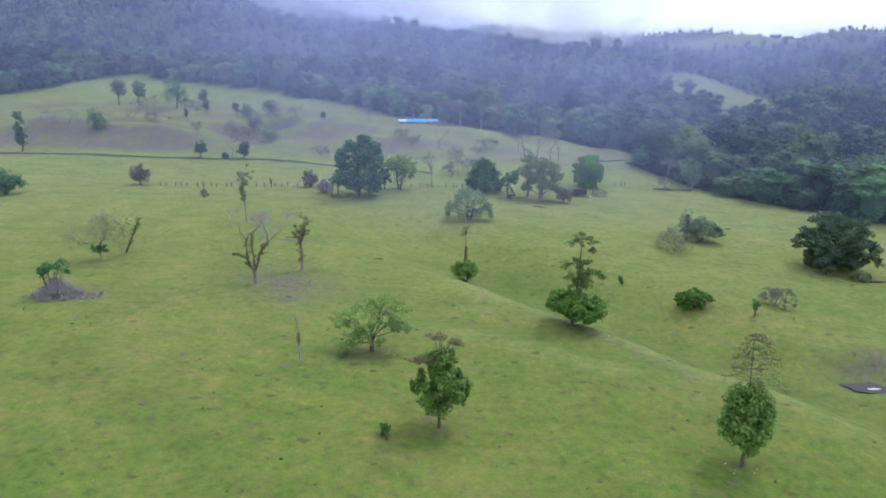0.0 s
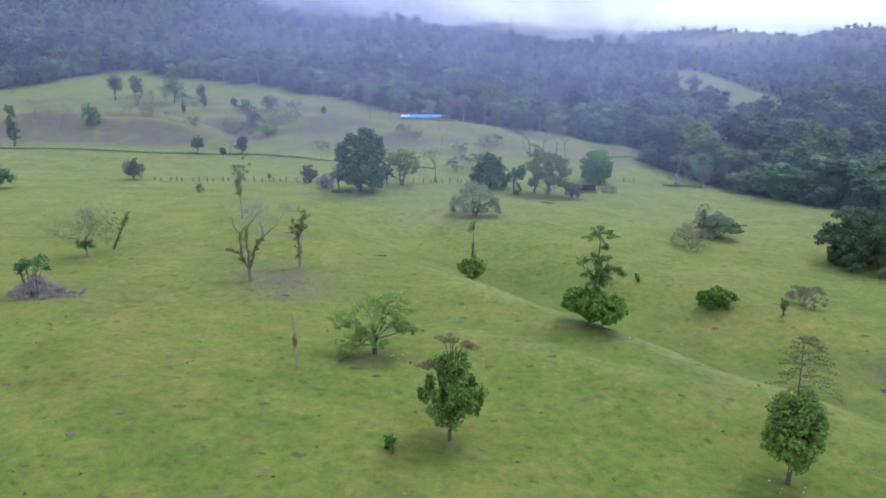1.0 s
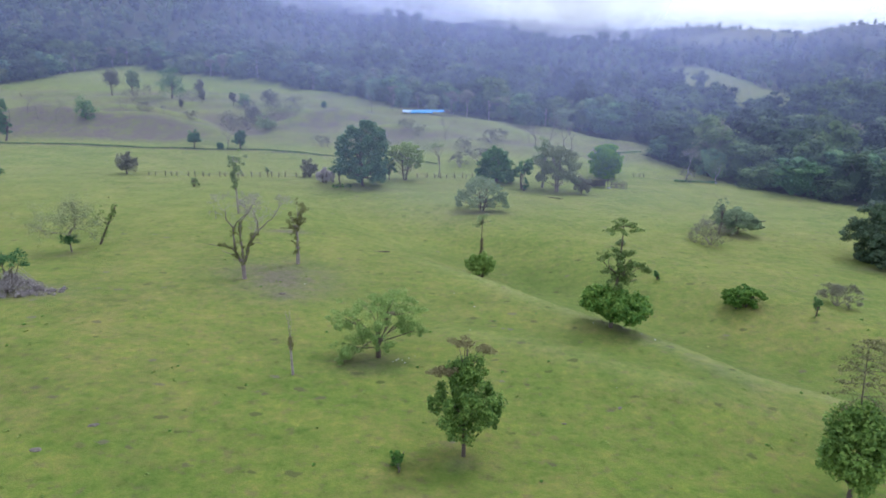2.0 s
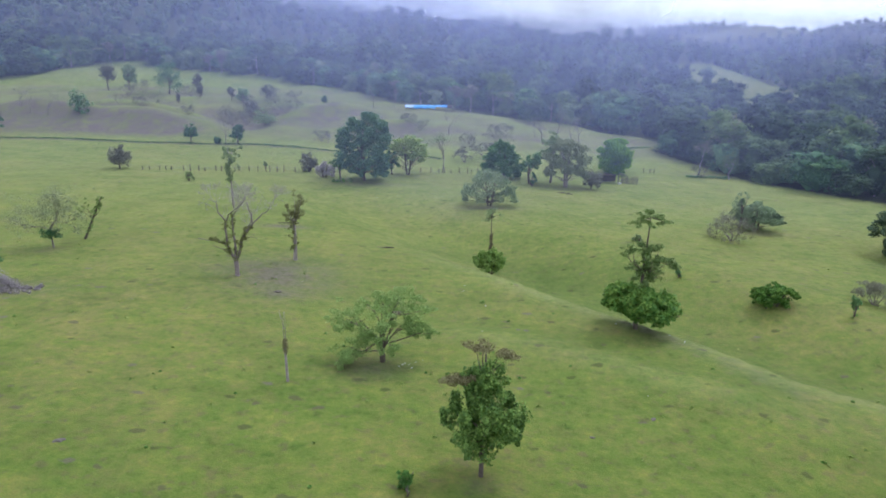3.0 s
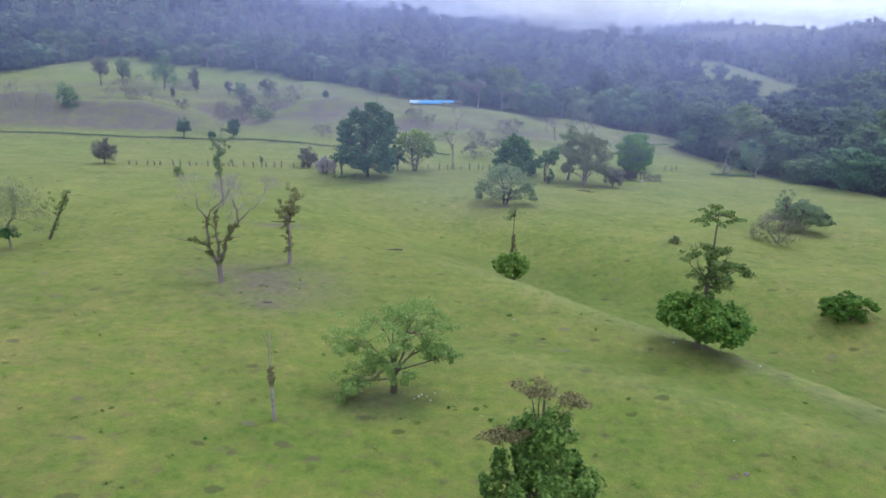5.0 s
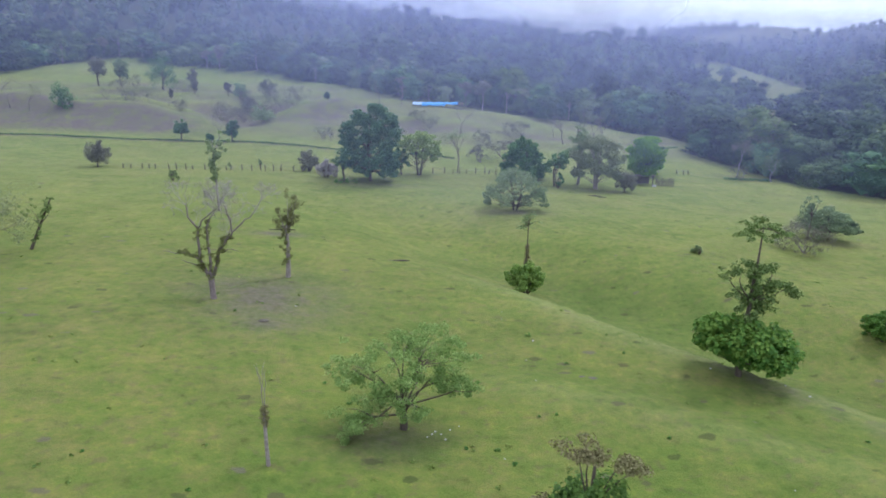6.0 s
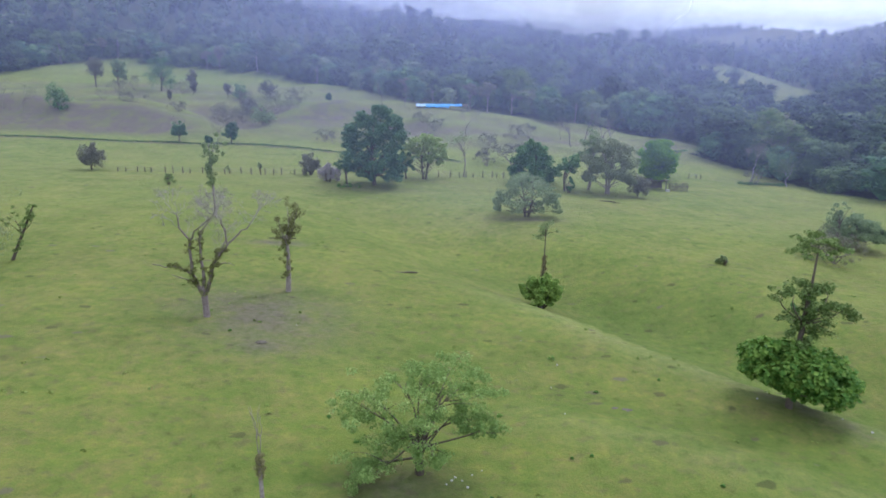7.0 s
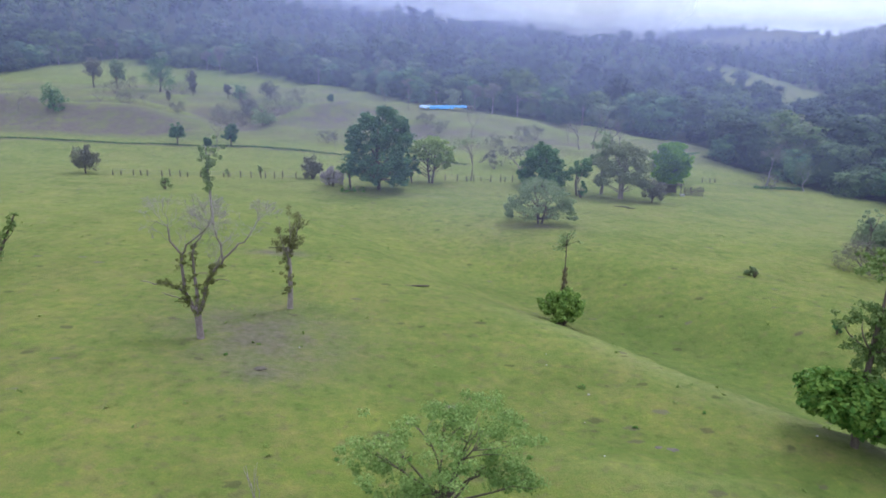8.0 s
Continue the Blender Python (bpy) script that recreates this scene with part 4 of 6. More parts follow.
def dead_tree():
    """A forked, almost leafless tree with crooked limbs, a haze of fine twigs and mossy epiphytes along its lower limbs."""
    rng = np.random.default_rng(16)
    root = stand("bare_forked_tree", "nearly bare forked tree with pale bark and mossy epiphytes", "tree", -28.5, 91.2, "", 0.2)
    bag, tips, fine, moss, mr = ([], []), [], ([], []), [], []
    tube(bag, [(0.05, 0, -0.3), (0.0, 0, 0.2), (-0.05, 0.03, 1.2), (-0.1, 0, 2.4), (-0.1, 0, 2.9)], [0.40, 0.30, 0.27, 0.30, 0.2], 9)

    def limb(pts, r0, r1, y0, y1, mossy, ends=True):
        n = len(pts)
        path = [Vector((x + rng.normal() * 0.05, y0 + (y1 - y0) * i / (n - 1) + rng.normal() * 0.08, z)) for i, (x, z) in enumerate(pts)]
        fuller = []
        for a, b in zip(path, path[1:]):
            fuller += [a, a.lerp(b, 0.5) + Vector(rng.normal(size=3)) * 0.06]
        fuller.append(path[-1])
        m = len(fuller)
        tube(bag, fuller, [r0 + (r1 - r0) * i / (m - 1) for i in range(m)], 6)
        for i, q in enumerate(fuller):
            if i < mossy * m and rng.random() < 0.8:
                for _ in range(5):
                    moss.append(tuple(q + Vector(rng.normal(size=3)) * Vector((0.10, 0.10, 0.22)).length * 0.6)), mr.append(rng.uniform(0.14, 0.30))
            if i > 0.5 * m and ends:
                twigs(rng, q, Vector((rng.normal() * 0.8, rng.normal() * 0.8, 0.7)), 0.85, 0.024, 3, fine, tips, 0.6, 0.08)
        if ends:
            for _ in range(3):
                way = (fuller[-1] - fuller[-3]).normalized()
                twigs(rng, fuller[-1], way + Vector(rng.normal(size=3)) * 0.5 + Vector((0, 0, 0.2)), 1.0, 0.034, 5, fine, tips, 0.55, 0.06)

    limb([(-0.3, 2.4), (-1.15, 4.1), (-1.2, 5.8), (-1.1, 7.0), (-1.9, 8.1), (-2.1, 9.3)], 0.17, 0.05, 0.0, 0.5, 0.62)
    limb([(-1.1, 7.0), (-0.5, 7.9), (0.7, 8.8), (1.5, 9.6)], 0.09, 0.035, 0.3, -0.8, 0.0)
    limb([(-0.15, 2.5), (-0.1, 4.6), (-0.35, 6.2), (-0.3, 7.7), (0.5, 8.8)], 0.16, 0.05, 0.0, 1.2, 0.7)
    limb([(0.15, 2.5), (0.5, 3.7), (1.1, 5.2), (1.8, 6.2), (2.3, 6.8), (2.4, 8.1), (2.0, 9.2)], 0.18, 0.05, 0.0, -0.7, 0.58)
    limb([(2.3, 6.8), (3.3, 7.7), (4.0, 8.1), (4.7, 9.1)], 0.09, 0.035, -0.4, 0.4, 0.0)
    limb([(0.6, 4.1), (1.3, 6.0), (1.8, 7.0), (1.4, 8.3)], 0.10, 0.04, 0.1, 1.3, 0.3)
    limb([(-1.15, 4.1), (-2.4, 4.7), (-3.5, 4.6), (-4.7, 4.8)], 0.08, 0.025, 0.0, 0.4, 0.5, False)
    limb([(-0.9, 3.4), (-1.6, 3.7), (-2.5, 4.2)], 0.06, 0.02, 0.0, -0.6, 0.4, False)
    limb([(1.05, 4.9), (1.7, 5.1), (2.5, 4.8)], 0.06, 0.02, -0.2, 0.5, 0.5, False)
    for z in np.linspace(2.1, 3.3, 9):
        moss.append((-0.1 + rng.normal() * 0.26, rng.normal() * 0.26, z)), mr.append(0.30)
    part("trunk", mesh_from("trunk", *bag, MAT_PINK_BARK), root, "grey-pink bark")
    part("twig_crown", mesh_from("twig_crown", *fine, MAT_PALE_TWIG), root, "fine pale leafless twigs")
    part("moss", crown_mesh("moss", rng, moss, mr, 30, 0.13, MAT_MOSS, hang=0.6), root, "brownish green epiphytes")


def slim_tree():
    rng = np.random.default_rng(17)
    root = stand("slim_tree", "slim upright tree with mossy stem and thin olive leaves", "tree", -23.2, 98.8, "", 0.2)
    bag = ([], [])
    tr = bent(rng, (0, 0, -0.2), (0.1, 0, 6.0), 0.30, 0.12, bag, 0.02, 6, 7)
    moss = [(rng.normal() * 0.25, rng.normal() * 0.25, z) for z in np.linspace(1.8, 5.4, 26)]
    c, r = [], []
    for ax, ay, az in ((-0.9, 0.2, 6.3), (0.9, 0.1, 8.2), (0.2, 0.4, 8.8), (1.2, -0.3, 7.0), (-0.5, -0.2, 7.6), (0.6, 0.3, 6.2), (1.3, 0.2, 9.0)):
        p = bent(rng, tr[-2], (ax, ay, az), 0.09, 0.02, bag, 0.1)
        for q in p[2:]:
            for _ in range(3):
                c.append(tuple(q + Vector(rng.normal(size=3)) * 0.28)), r.append(0.36)
    part("trunk", mesh_from("trunk", *bag, MAT_PALE_BARK), root)
    part("moss", crown_mesh("moss", rng, moss, [0.26] * len(moss), 40, 0.14, MAT_MOSS, hang=0.8), root, "mossy epiphytes on the stem")
    part("crown", crown_mesh("crown", rng, c, r, 40, 0.14, MAT_FEATHER), root)


def snag():
    """A thin dead stem with a knot of epiphytes and a few white twigs above."""
    rng = np.random.default_rng(18)
    root = stand("dead_stem", "thin whitish dead stem with a rusty epiphyte knot", "tree", -16.3, 66.4, "", 0.15)
    bag, tips = ([], []), []
    p = bent(rng, (0, 0, -0.1), (-0.1, 0.1, 3.7), 0.13, 0.09, bag, 0.01, 5, 7)
    for a in ((-0.06, 0, 1), (0.05, 0.1, 1)):
        twigs(rng, p[-1], a, 1.3, 0.035, 2, bag, tips, 0.22, 0.3)
    knot = [(-0.08 + rng.normal() * 0.06, 0.1 + rng.normal() * 0.06, z) for z in np.linspace(2.7, 3.9, 12)]
    part("trunk", mesh_from("trunk", *bag, MAT_PALE_BARK), root)
    part("moss", crown_mesh("moss", rng, knot, [0.20] * len(knot), 36, 0.14, MAT_RUSSET), root, "rusty brown epiphyte knot")


def tufted_pole():
    rng = np.random.default_rng(19)
    root = stand("tufted_tree", "tall thin tree with one narrow leafy tuft at its top", "tree", -41.2, 128.5, "", 0.15)
    bag = ([], [])
    tr = bent(rng, (0, 0, -0.2), (-0.3, 0, 11.0), 0.20, 0.07, bag, 0.01, 8, 6)
    c = [(-0.25 + rng.normal() * (0.25 + 0.05 * (z - 5)), rng.normal() * 0.35, z) for z in np.linspace(5.0, 9.4, 26)]
    c2 = [(-0.3 + rng.normal() * 0.9, rng.normal() * 0.8, 10.2 + rng.normal() * 0.7) for _ in range(16)]
    for q in c2[:7]:
        bent(rng, tr[7], q, 0.05, 0.015, bag)
    part("trunk", mesh_from("trunk", *bag, MAT_PALE_BARK), root)
    part("crown", crown_mesh("crown", rng, c + c2, [0.5] * len(c) + [0.4] * len(c2), 42, 0.27, MAT_OLIVE, hang=0.6), root)


def leaning_tree():
    rng = np.random.default_rng(20)
    root = stand("leaning_tree", "leaning dark tree trunk with ragged tufts of leaves", "tree", -54.6, 104.0, "", 0.15)
    bag = ([], [])
    tr = bent(rng, (0, 0, -0.2), (3.0, 0.4, 6.2), 0.19, 0.06, bag, 0.02, 8, 7)
    c = []
    for q in tr[2:]:
        for _ in range(4):
            c.append(tuple(q + Vector(rng.normal(size=3)) * 0.20))
    for ax, az in ((0.3, 5.2), (-0.2, 4.6), (2.2, 4.6), (2.9, 4.9)):
        bent(rng, tr[4], (ax, 0.2, az), 0.04, 0.012, bag)
        c += [(ax + rng.normal() * 0.4, 0.2 + rng.normal() * 0.3, az + rng.normal() * 0.3) for _ in range(4)]
    part("trunk", mesh_from("trunk", *bag, MAT_BARK), root)
    part("crown", crown_mesh("crown", rng, c, [0.24] * len(c), 24, 0.18, MAT_OLIVE), root)


dome_tree(), near_tree(), right_tree(), willow_tree(), vine_shrub(), dead_tree(), slim_tree(), snag(), tufted_pole(), leaning_tree()

# thin, half-bare tree with a dark knot of leaves low in its fork
thin = bare_tree("half_bare_tree", "half-bare spreading tree with a haze of thin pale leaves", -56.0, 99.2, 9.0, 0.72, 5, MAT_TWIG, 22, MAT_GREY_LEAF, 0.15, 1)
rng_knot = np.random.default_rng(21)
haze = [tuple(np.array((0.2, 0, 5.6)) + rng_knot.normal(size=3) * np.array((2.1, 1.8, 1.3))) for _ in range(150)]
part("leaf_haze", crown_mesh("leaf_haze", rng_knot, haze, [0.8] * len(haze), 34, 0.13, MAT_GREY_LEAF), thin, "thin haze of small pale leaves")
part("leaf_knot", crown_mesh("leaf_knot", rng_knot, [(rng_knot.normal() * 0.7, rng_knot.normal() * 0.5, 2.2 + rng_knot.normal() * 0.35) for _ in range(14)], [0.45] * 14, 50, 0.22, MAT_DARK), thin, "dark dense leaf knot in the fork")
# brush heap with a green top
def brush_heap():
    """A mound of grey dead twigs round a few dark stems that carry a small green crown."""
    rng = np.random.default_rng(22)
    root = stand("brush_shrub", "green-topped shrub growing out of a mound of grey brushwood", "shrub", -53.8, 82.4, "", 0.15)
    bag, tips, green, gr, brush, br = ([], []), [], [], [], [], []
    for k in range(9):
        a = 2 * math.pi * k / 9 + rng.uniform(-0.2, 0.2)
        p = bent(rng, (0.3 * math.cos(a), 0.3 * math.sin(a), 0), (1.5 * math.cos(a), 1.3 * math.sin(a), rng.uniform(3.4, 4.2)), 0.10, 0.03, bag, 0.12)
        for _ in range(3):
            green.append(tuple(p[-1] + Vector(rng.normal(size=3)) * 0.4)), gr.append(rng.uniform(0.35, 0.6))
    for _ in range(10):
        green.append((rng.normal() * 0.7, rng.normal() * 0.6, 4.5 + rng.normal() * 0.3)), gr.append(0.5)
    for _ in range(150):
        a, q = rng.uniform(0, 6.28), rng.random() ** 0.6
        z = 2.3 * (1 - q) + rng.normal() * 0.25
        brush.append((0.5 + 3.6 * q * math.cos(a), 2.6 * q * math.sin(a), max(0.2, z))), br.append(rng.uniform(0.35, 0.6))
    for _ in range(40):
        brush.append((rng.uniform(2.0, 6.5), rng.normal() * 0.8, 0.25)), br.append(rng.uniform(0.2, 0.4))
    sticks = ([], [])
    for _ in range(110):
        a, q = rng.uniform(0, 6.28), rng.uniform(0.5, 1.0)
        bent(rng, (0.4 + rng.normal() * 0.5, rng.normal() * 0.5, rng.uniform(1.4, 2.9)), (0.6 + 3.7 * q * math.cos(a), 2.6 * q * math.sin(a), rng.uniform(0.1, 0.6)), 0.022, 0.012, sticks, 0.2, 5, 4)
    part("stick_mound", mesh_from("stick_mound", *sticks, MAT_PALE_TWIG), root, "pale grey dead branches fanning down")
    part("trunk", mesh_from("trunk", *bag, MAT_BARK), root)
    part("crown", crown_mesh("crown", rng, green, gr, 40, 0.2, MAT_DARK), root, "small green leafy top")
    part("brushwood", crown_mesh("brushwood", rng, brush, br, 46, 0.13, MAT_BRUSH, hang=0.6), root, "grey-lilac mound of dead twigs")


brush_heap()

tree("small_shrub", "small upright dark green shrub in the grass", -5.4, 52.8, 1.6, 1.2, -0.05, 26, 50, 0.13, MAT_FRESH, seed=4, stems=3, lobes=5)
shaped_tree("flat_shrub", "low wide dark green shrub with a flat layered top", 39.2, 93.8, [(-1.5, 1.3, 0.9), (-1.7, 2, 0.8), (-0.4, 2.5, 0.8), (0.7, 2.7, 0.8), (1.7, 2.3, 0.7), (2.6, 1.9, 0.5), (2.9, 2.1, 0.3), (0.2, 1.4, 1), (1.2, 1.1, 0.9), (-0.7, 0.7, 0.8)], MAT_DOME, 0.22, 54, 8, 1.8, stems=3, seed=5, squash=0.6)
tree("sapling", "slender dark green sapling in the grass", 47.3, 89.8, 3.2, 1.5, 0.25, 26, 50, 0.15, MAT_DARK, seed=6, lobes=5)
bare_tree("bare_shrub", "bare grey shrub with a haze of twigs", 52.5, 93.9, 4.4, 0.6, 5, MAT_TWIG, 12, MAT_MAUVE, 0.14, 7, stems=5, girth=0.8)
tree("sapling", "slender dark green sapling in the grass", 30.9, 104.2, 1.9, 1.2, 0.1, 20, 45, 0.15, MAT_DARK, seed=8, lobes=4)
tree("small_shrub", "small pale green shrub in the grass", 29.7, 120.2, 1.6, 1.9, 0.0, 20, 40, 0.17, MAT_PALE, seed=9, stems=3, lobes=5)
shaped_tree("large_round_tree", "large dark round tree with dusky mauve patches", 78.4, 121.0, [(-1.6, 9.6, 2.2), (1.1, 9.8, 2.2), (-3.6, 8.0, 2.2), (3.4, 8.2, 2.2), (0, 7.4, 3.0), (-4.4, 5.2, 2.1), (4.8, 5.6, 2.0), (-2.3, 5.0, 2.6), (2.5, 5.0, 2.8), (-4.5, 3.0, 1.8), (4.8, 3.0, 1.9), (-2, 2.2, 2.2), (1.2, 2.2, 2.2), (3.6, 1.6, 1.8), (-3.4, 1.4, 1.3)], MAT_DUSK, 0.36, 70, 10, 5.6, stems=2, seed=10)
tree("small_shrub", "grey-green shrub at the foot of the large tree", 79.6, 114.2, 2.7, 4.2, -0.1, 24, 45, 0.3, MAT_PALE, seed=11, stems=3)
shaped_tree("wide_shrub", "wide grey-green shrub beside a thin taller tree", 57.6, 136.4, [(-1.9, 3.8, 1.4), (0.2, 4.4, 1.5), (1.9, 3.8, 1.4), (3.4, 2.8, 1.1), (-3.3, 2.7, 1.2), (0.4, 2.5, 1.7), (-1.5, 1.7, 1.5), (2.2, 1.8, 1.3), (4.1, 2.1, 0.7)], MAT_PALE, 0.28, 60, 8, 3.2, stems=3, seed=12)
tree("thin_tree", "thin pale green tree beside the wide shrub", 53.8, 135.6, 8.4, 3.8, 0.25, 26, 40, 0.22, MAT_PALE, seed=13)
bare_tree("bare_shrub", "bare mauve-grey shrub with fine twigs", 48.4, 126.4, 7.0, 0.62, 5, MAT_TWIG, 12, MAT_MAUVE, 0.15, 14, stems=5, girth=0.8)
shaped_tree("arching_tree", "low arching grey-green tree with thin drooping leaves", 6.0, 142.4, [(0, 6.6, 1.2), (-1.5, 6.2, 1.2), (1.6, 6.2, 1.2), (-2.9, 5.4, 1.2), (3, 5.3, 1.2), (-4.2, 4, 1.1), (4.3, 3.8, 1.1), (-1.9, 4.4, 1.3), (2, 4.4, 1.3), (0, 4.9, 1.5), (-4.8, 2.6, 0.9), (4.9, 2.5, 0.9), (-3.2, 2.9, 1.1), (3.2, 2.8, 1.1), (-4.9, 1.4, 0.7), (5, 1.3, 0.7), (0, 2.6, 1.5), (-1.9, 1.7, 1.3), (1.9, 1.7, 1.3)], MAT_PALE, 0.20, 38, 7, 4.2, stems=2, seed=15, hang=1.0)

# the row along the fence
tree("round_tree", "dark round tree beside the fence", -38.2, 177.8, 5.7, 5.8, 0.06, 34, 42, 0.36, MAT_MAUVE, seed=20, stems=2)
shaped_tree("large_tree", "very large dense blue-green tree with foliage to the ground", -22.4, 166.5, [(1.6, 15.0, 2.0), (-1.4, 13.6, 2.2), (3.6, 13.2, 2.2), (-3.5, 11.2, 2.3), (0.6, 11.8, 2.7), (4.2, 10.4, 2.3), (-4.3, 8.4, 2.2), (0.0, 8.6, 3.0), (4.3, 7.6, 2.3), (-3.2, 5.6, 2.4), (1.2, 5.0, 3.0), (4.7, 4.6, 2.0), (-1.4, 2.8, 2.3), (3.2, 2.2, 2.3), (-4.6, 4.2, 1.5)], MAT_BLUE_GREEN, 0.36, 74, 10, 4.8, seed=21, squash=0.6)
tree("small_tree", "dark small tree at the large tree's edge", -28.2, 167.2, 7.2, 4.4, 0.25, 18, 45, 0.36, MAT_DARK, seed=22)
tree("mauve_shrub", "dense mauve-grey shrub beside the large tree", -32.2, 168.6, 4.6, 6.6, 0.05, 30, 60, 0.24, MAT_BRUSH, seed=23, stems=4)
tree("low_shrub", "low green undergrowth in front of the large tree", -27.5, 163.5, 1.1, 7.0, 0.02, 22, 45, 0.25, MAT_FRESH, seed=24, stems=5, lump=0.5)
shaped_tree("layered_tree", "yellow-green layered tree with a flat top", -12.6, 179.0, [(-2.0, 8.7, 1.5), (0.1, 9.2, 1.6), (2.1, 8.8, 1.5), (3.6, 7.3, 1.4), (-3.5, 7.2, 1.4), (0.5, 7.3, 1.8), (-1.6, 6.1, 1.5), (2.7, 5.7, 1.6), (-3.7, 5.1, 1.2), (4.1, 5.2, 1.1), (0.8, 4.8, 1.4), (-4.2, 3.7, 0.9), (3.4, 3.9, 1.0)], MAT_WILLOW, 0.36, 40, 7, 3.4, stems=2, seed=25, squash=0.5)
tree("small_tree", "dark small tree beside the layered tree", -16.6, 178.2, 7.0, 5.0, 0.2, 18, 50, 0.4, MAT_DARK, seed=26)
bare_tree("bare_sapling", "thin bare sapling at the fence", -3.6, 186.0, 12.0, 0.30, 4, MAT_TWIG, 9, MAT_PALE, 0.24, 27)
shaped_tree("round_tree", "dense dark green round tree leaning over the fence", 12.2, 182.2, [(-0.4, 8.8, 1.6), (-2.2, 7.6, 1.9), (1.6, 7.4, 2.0), (-3.2, 5.4, 2.0), (3.0, 5.4, 2.1), (0.0, 5.3, 2.5), (-4.3, 3.1, 1.7), (4.5, 3.0, 1.6), (-1.6, 2.7, 2.2), (1.9, 2.5, 2.2), (3.4, 1.3, 1.4), (-3.4, 1.2, 1.2)], MAT_DARK, 0.42, 50, 8, 4.2, stems=2, seed=28)
tree("small_tree", "dark leaning tree with an open trunk", 18.4, 175.2, 8.8, 6.0, 0.42, 22, 55, 0.4, MAT_DARK, lean=(1.2, 0), seed=29)
tree("low_shrub", "small green shrub at the leaning tree's foot", 19.2, 172.8, 4.2, 2.6, 0.10, 12, 40, 0.32, MAT_DARK, seed=30, stems=2)
shaped_tree("tall_grey_tree", "tall greyish thin-leaved tree with two pale stems", 27.6, 174.8, [(0.2, 11.0, 1.9), (-2.6, 10.2, 1.8), (2.8, 9.6, 1.9), (-3.9, 7.8, 1.9), (4.1, 7.2, 1.9), (0.2, 8.4, 2.6), (-2.4, 5.6, 2.2), (2.9, 5.2, 2.2), (-4.0, 3.8, 1.5), (4.4, 3.4, 1.4), (0.6, 4.6, 2.2)], MAT_GREY_LEAF, 0.24, 74, 10, 4.0, MAT_PALE_BARK, 2, seed=31, squash=0.7)
tree("tall_grey_tree", "tall grey-green tree behind its grey neighbour", 24.4, 179.0, 14.0, 6.4, 0.4, 44, 44, 0.26, MAT_PALE, MAT_PALE_BARK, seed=32)
shaped_tree("bright_round_tree", "bright green dense round tree", 46.7, 200.4, [(-1.5, 8.9, 1.7), (1.4, 9, 1.7), (0, 7.7, 2.4), (-2.7, 6.8, 1.7), (2.8, 6.8, 1.7), (-2.9, 4.7, 1.7), (2.9, 4.7, 1.7), (0, 5, 2.6), (-2.5, 2.8, 1.7), (2.5, 2.7, 1.7), (0, 2, 2), (-1.5, 1.4, 1.3), (1.5, 1.4, 1.3)], MAT_BRIGHT, 0.34, 90, 12, 3.4, seed=33)
tree("mauve_tree", "small mauve-grey round tree before the shed", 33.9, 173.4, 5.6, 6.0, 0.12, 36, 40, 0.3, MAT_MAUVE, seed=34)
bare_tree("bare_shrub", "bare pinkish shrub behind the dark tree", 9.5, 205.0, 10.5, 0.6, 5, MAT_TWIG, 7, MAT_MAUVE, 0.35, 35, stems=3)
bare_tree("bare_shrub", "bare pinkish shrub on the bank", 3.0, 204.0, 6.2, 0.6, 5, MAT_TWIG, 3, MAT_MAUVE, 0.35, 36, stems=3)
bare_tree("bare_tree", "pale leafless round-crowned tree at the forest's edge", 73.1, 205.0, 12.0, 0.85, 5, MAT_PALE_TWIG, 34, MAT_MAUVE, 0.24, 37)
bare_tree("bare_tree", "pale grey leafless tree beside the forest", 82.0, 203.0, 9.0, 0.85, 5, MAT_PALE_TWIG, 30, MAT_PALE, 0.24, 38)
tree("round_tree", "dark mauve round tree standing alone in the field", -85.0, 174.2, 6.6, 6.8, 0.12, 40, 42, 0.34, MAT_MAUVE, seed=38)
tree("sapling", "small pale yellow-green sapling in the field", -61.5, 159.0, 3.0, 2.6, 0.15, 10, 26, 0.3, MAT_OLIVE, seed=39, stems=2)
tree("round_tree", "dark round tree at the pasture's edge", -111.5, 157.8, 8.6, 9.6, 0.0, 46, 50, 0.4, MAT_DARK, seed=40, stems=2)
bare_tree("bare_sapling", "little bare sapling by the fence", -54.5, 174.4, 2.6, 0.5, 3, MAT_TWIG, 8, MAT_PALE, 0.25, 41)
tree("sapling", "thin upright sapling by the fence", -48.5, 175.6, 3.4, 1.4, 0.4, 8, 26, 0.28, MAT_PALE, seed=42)

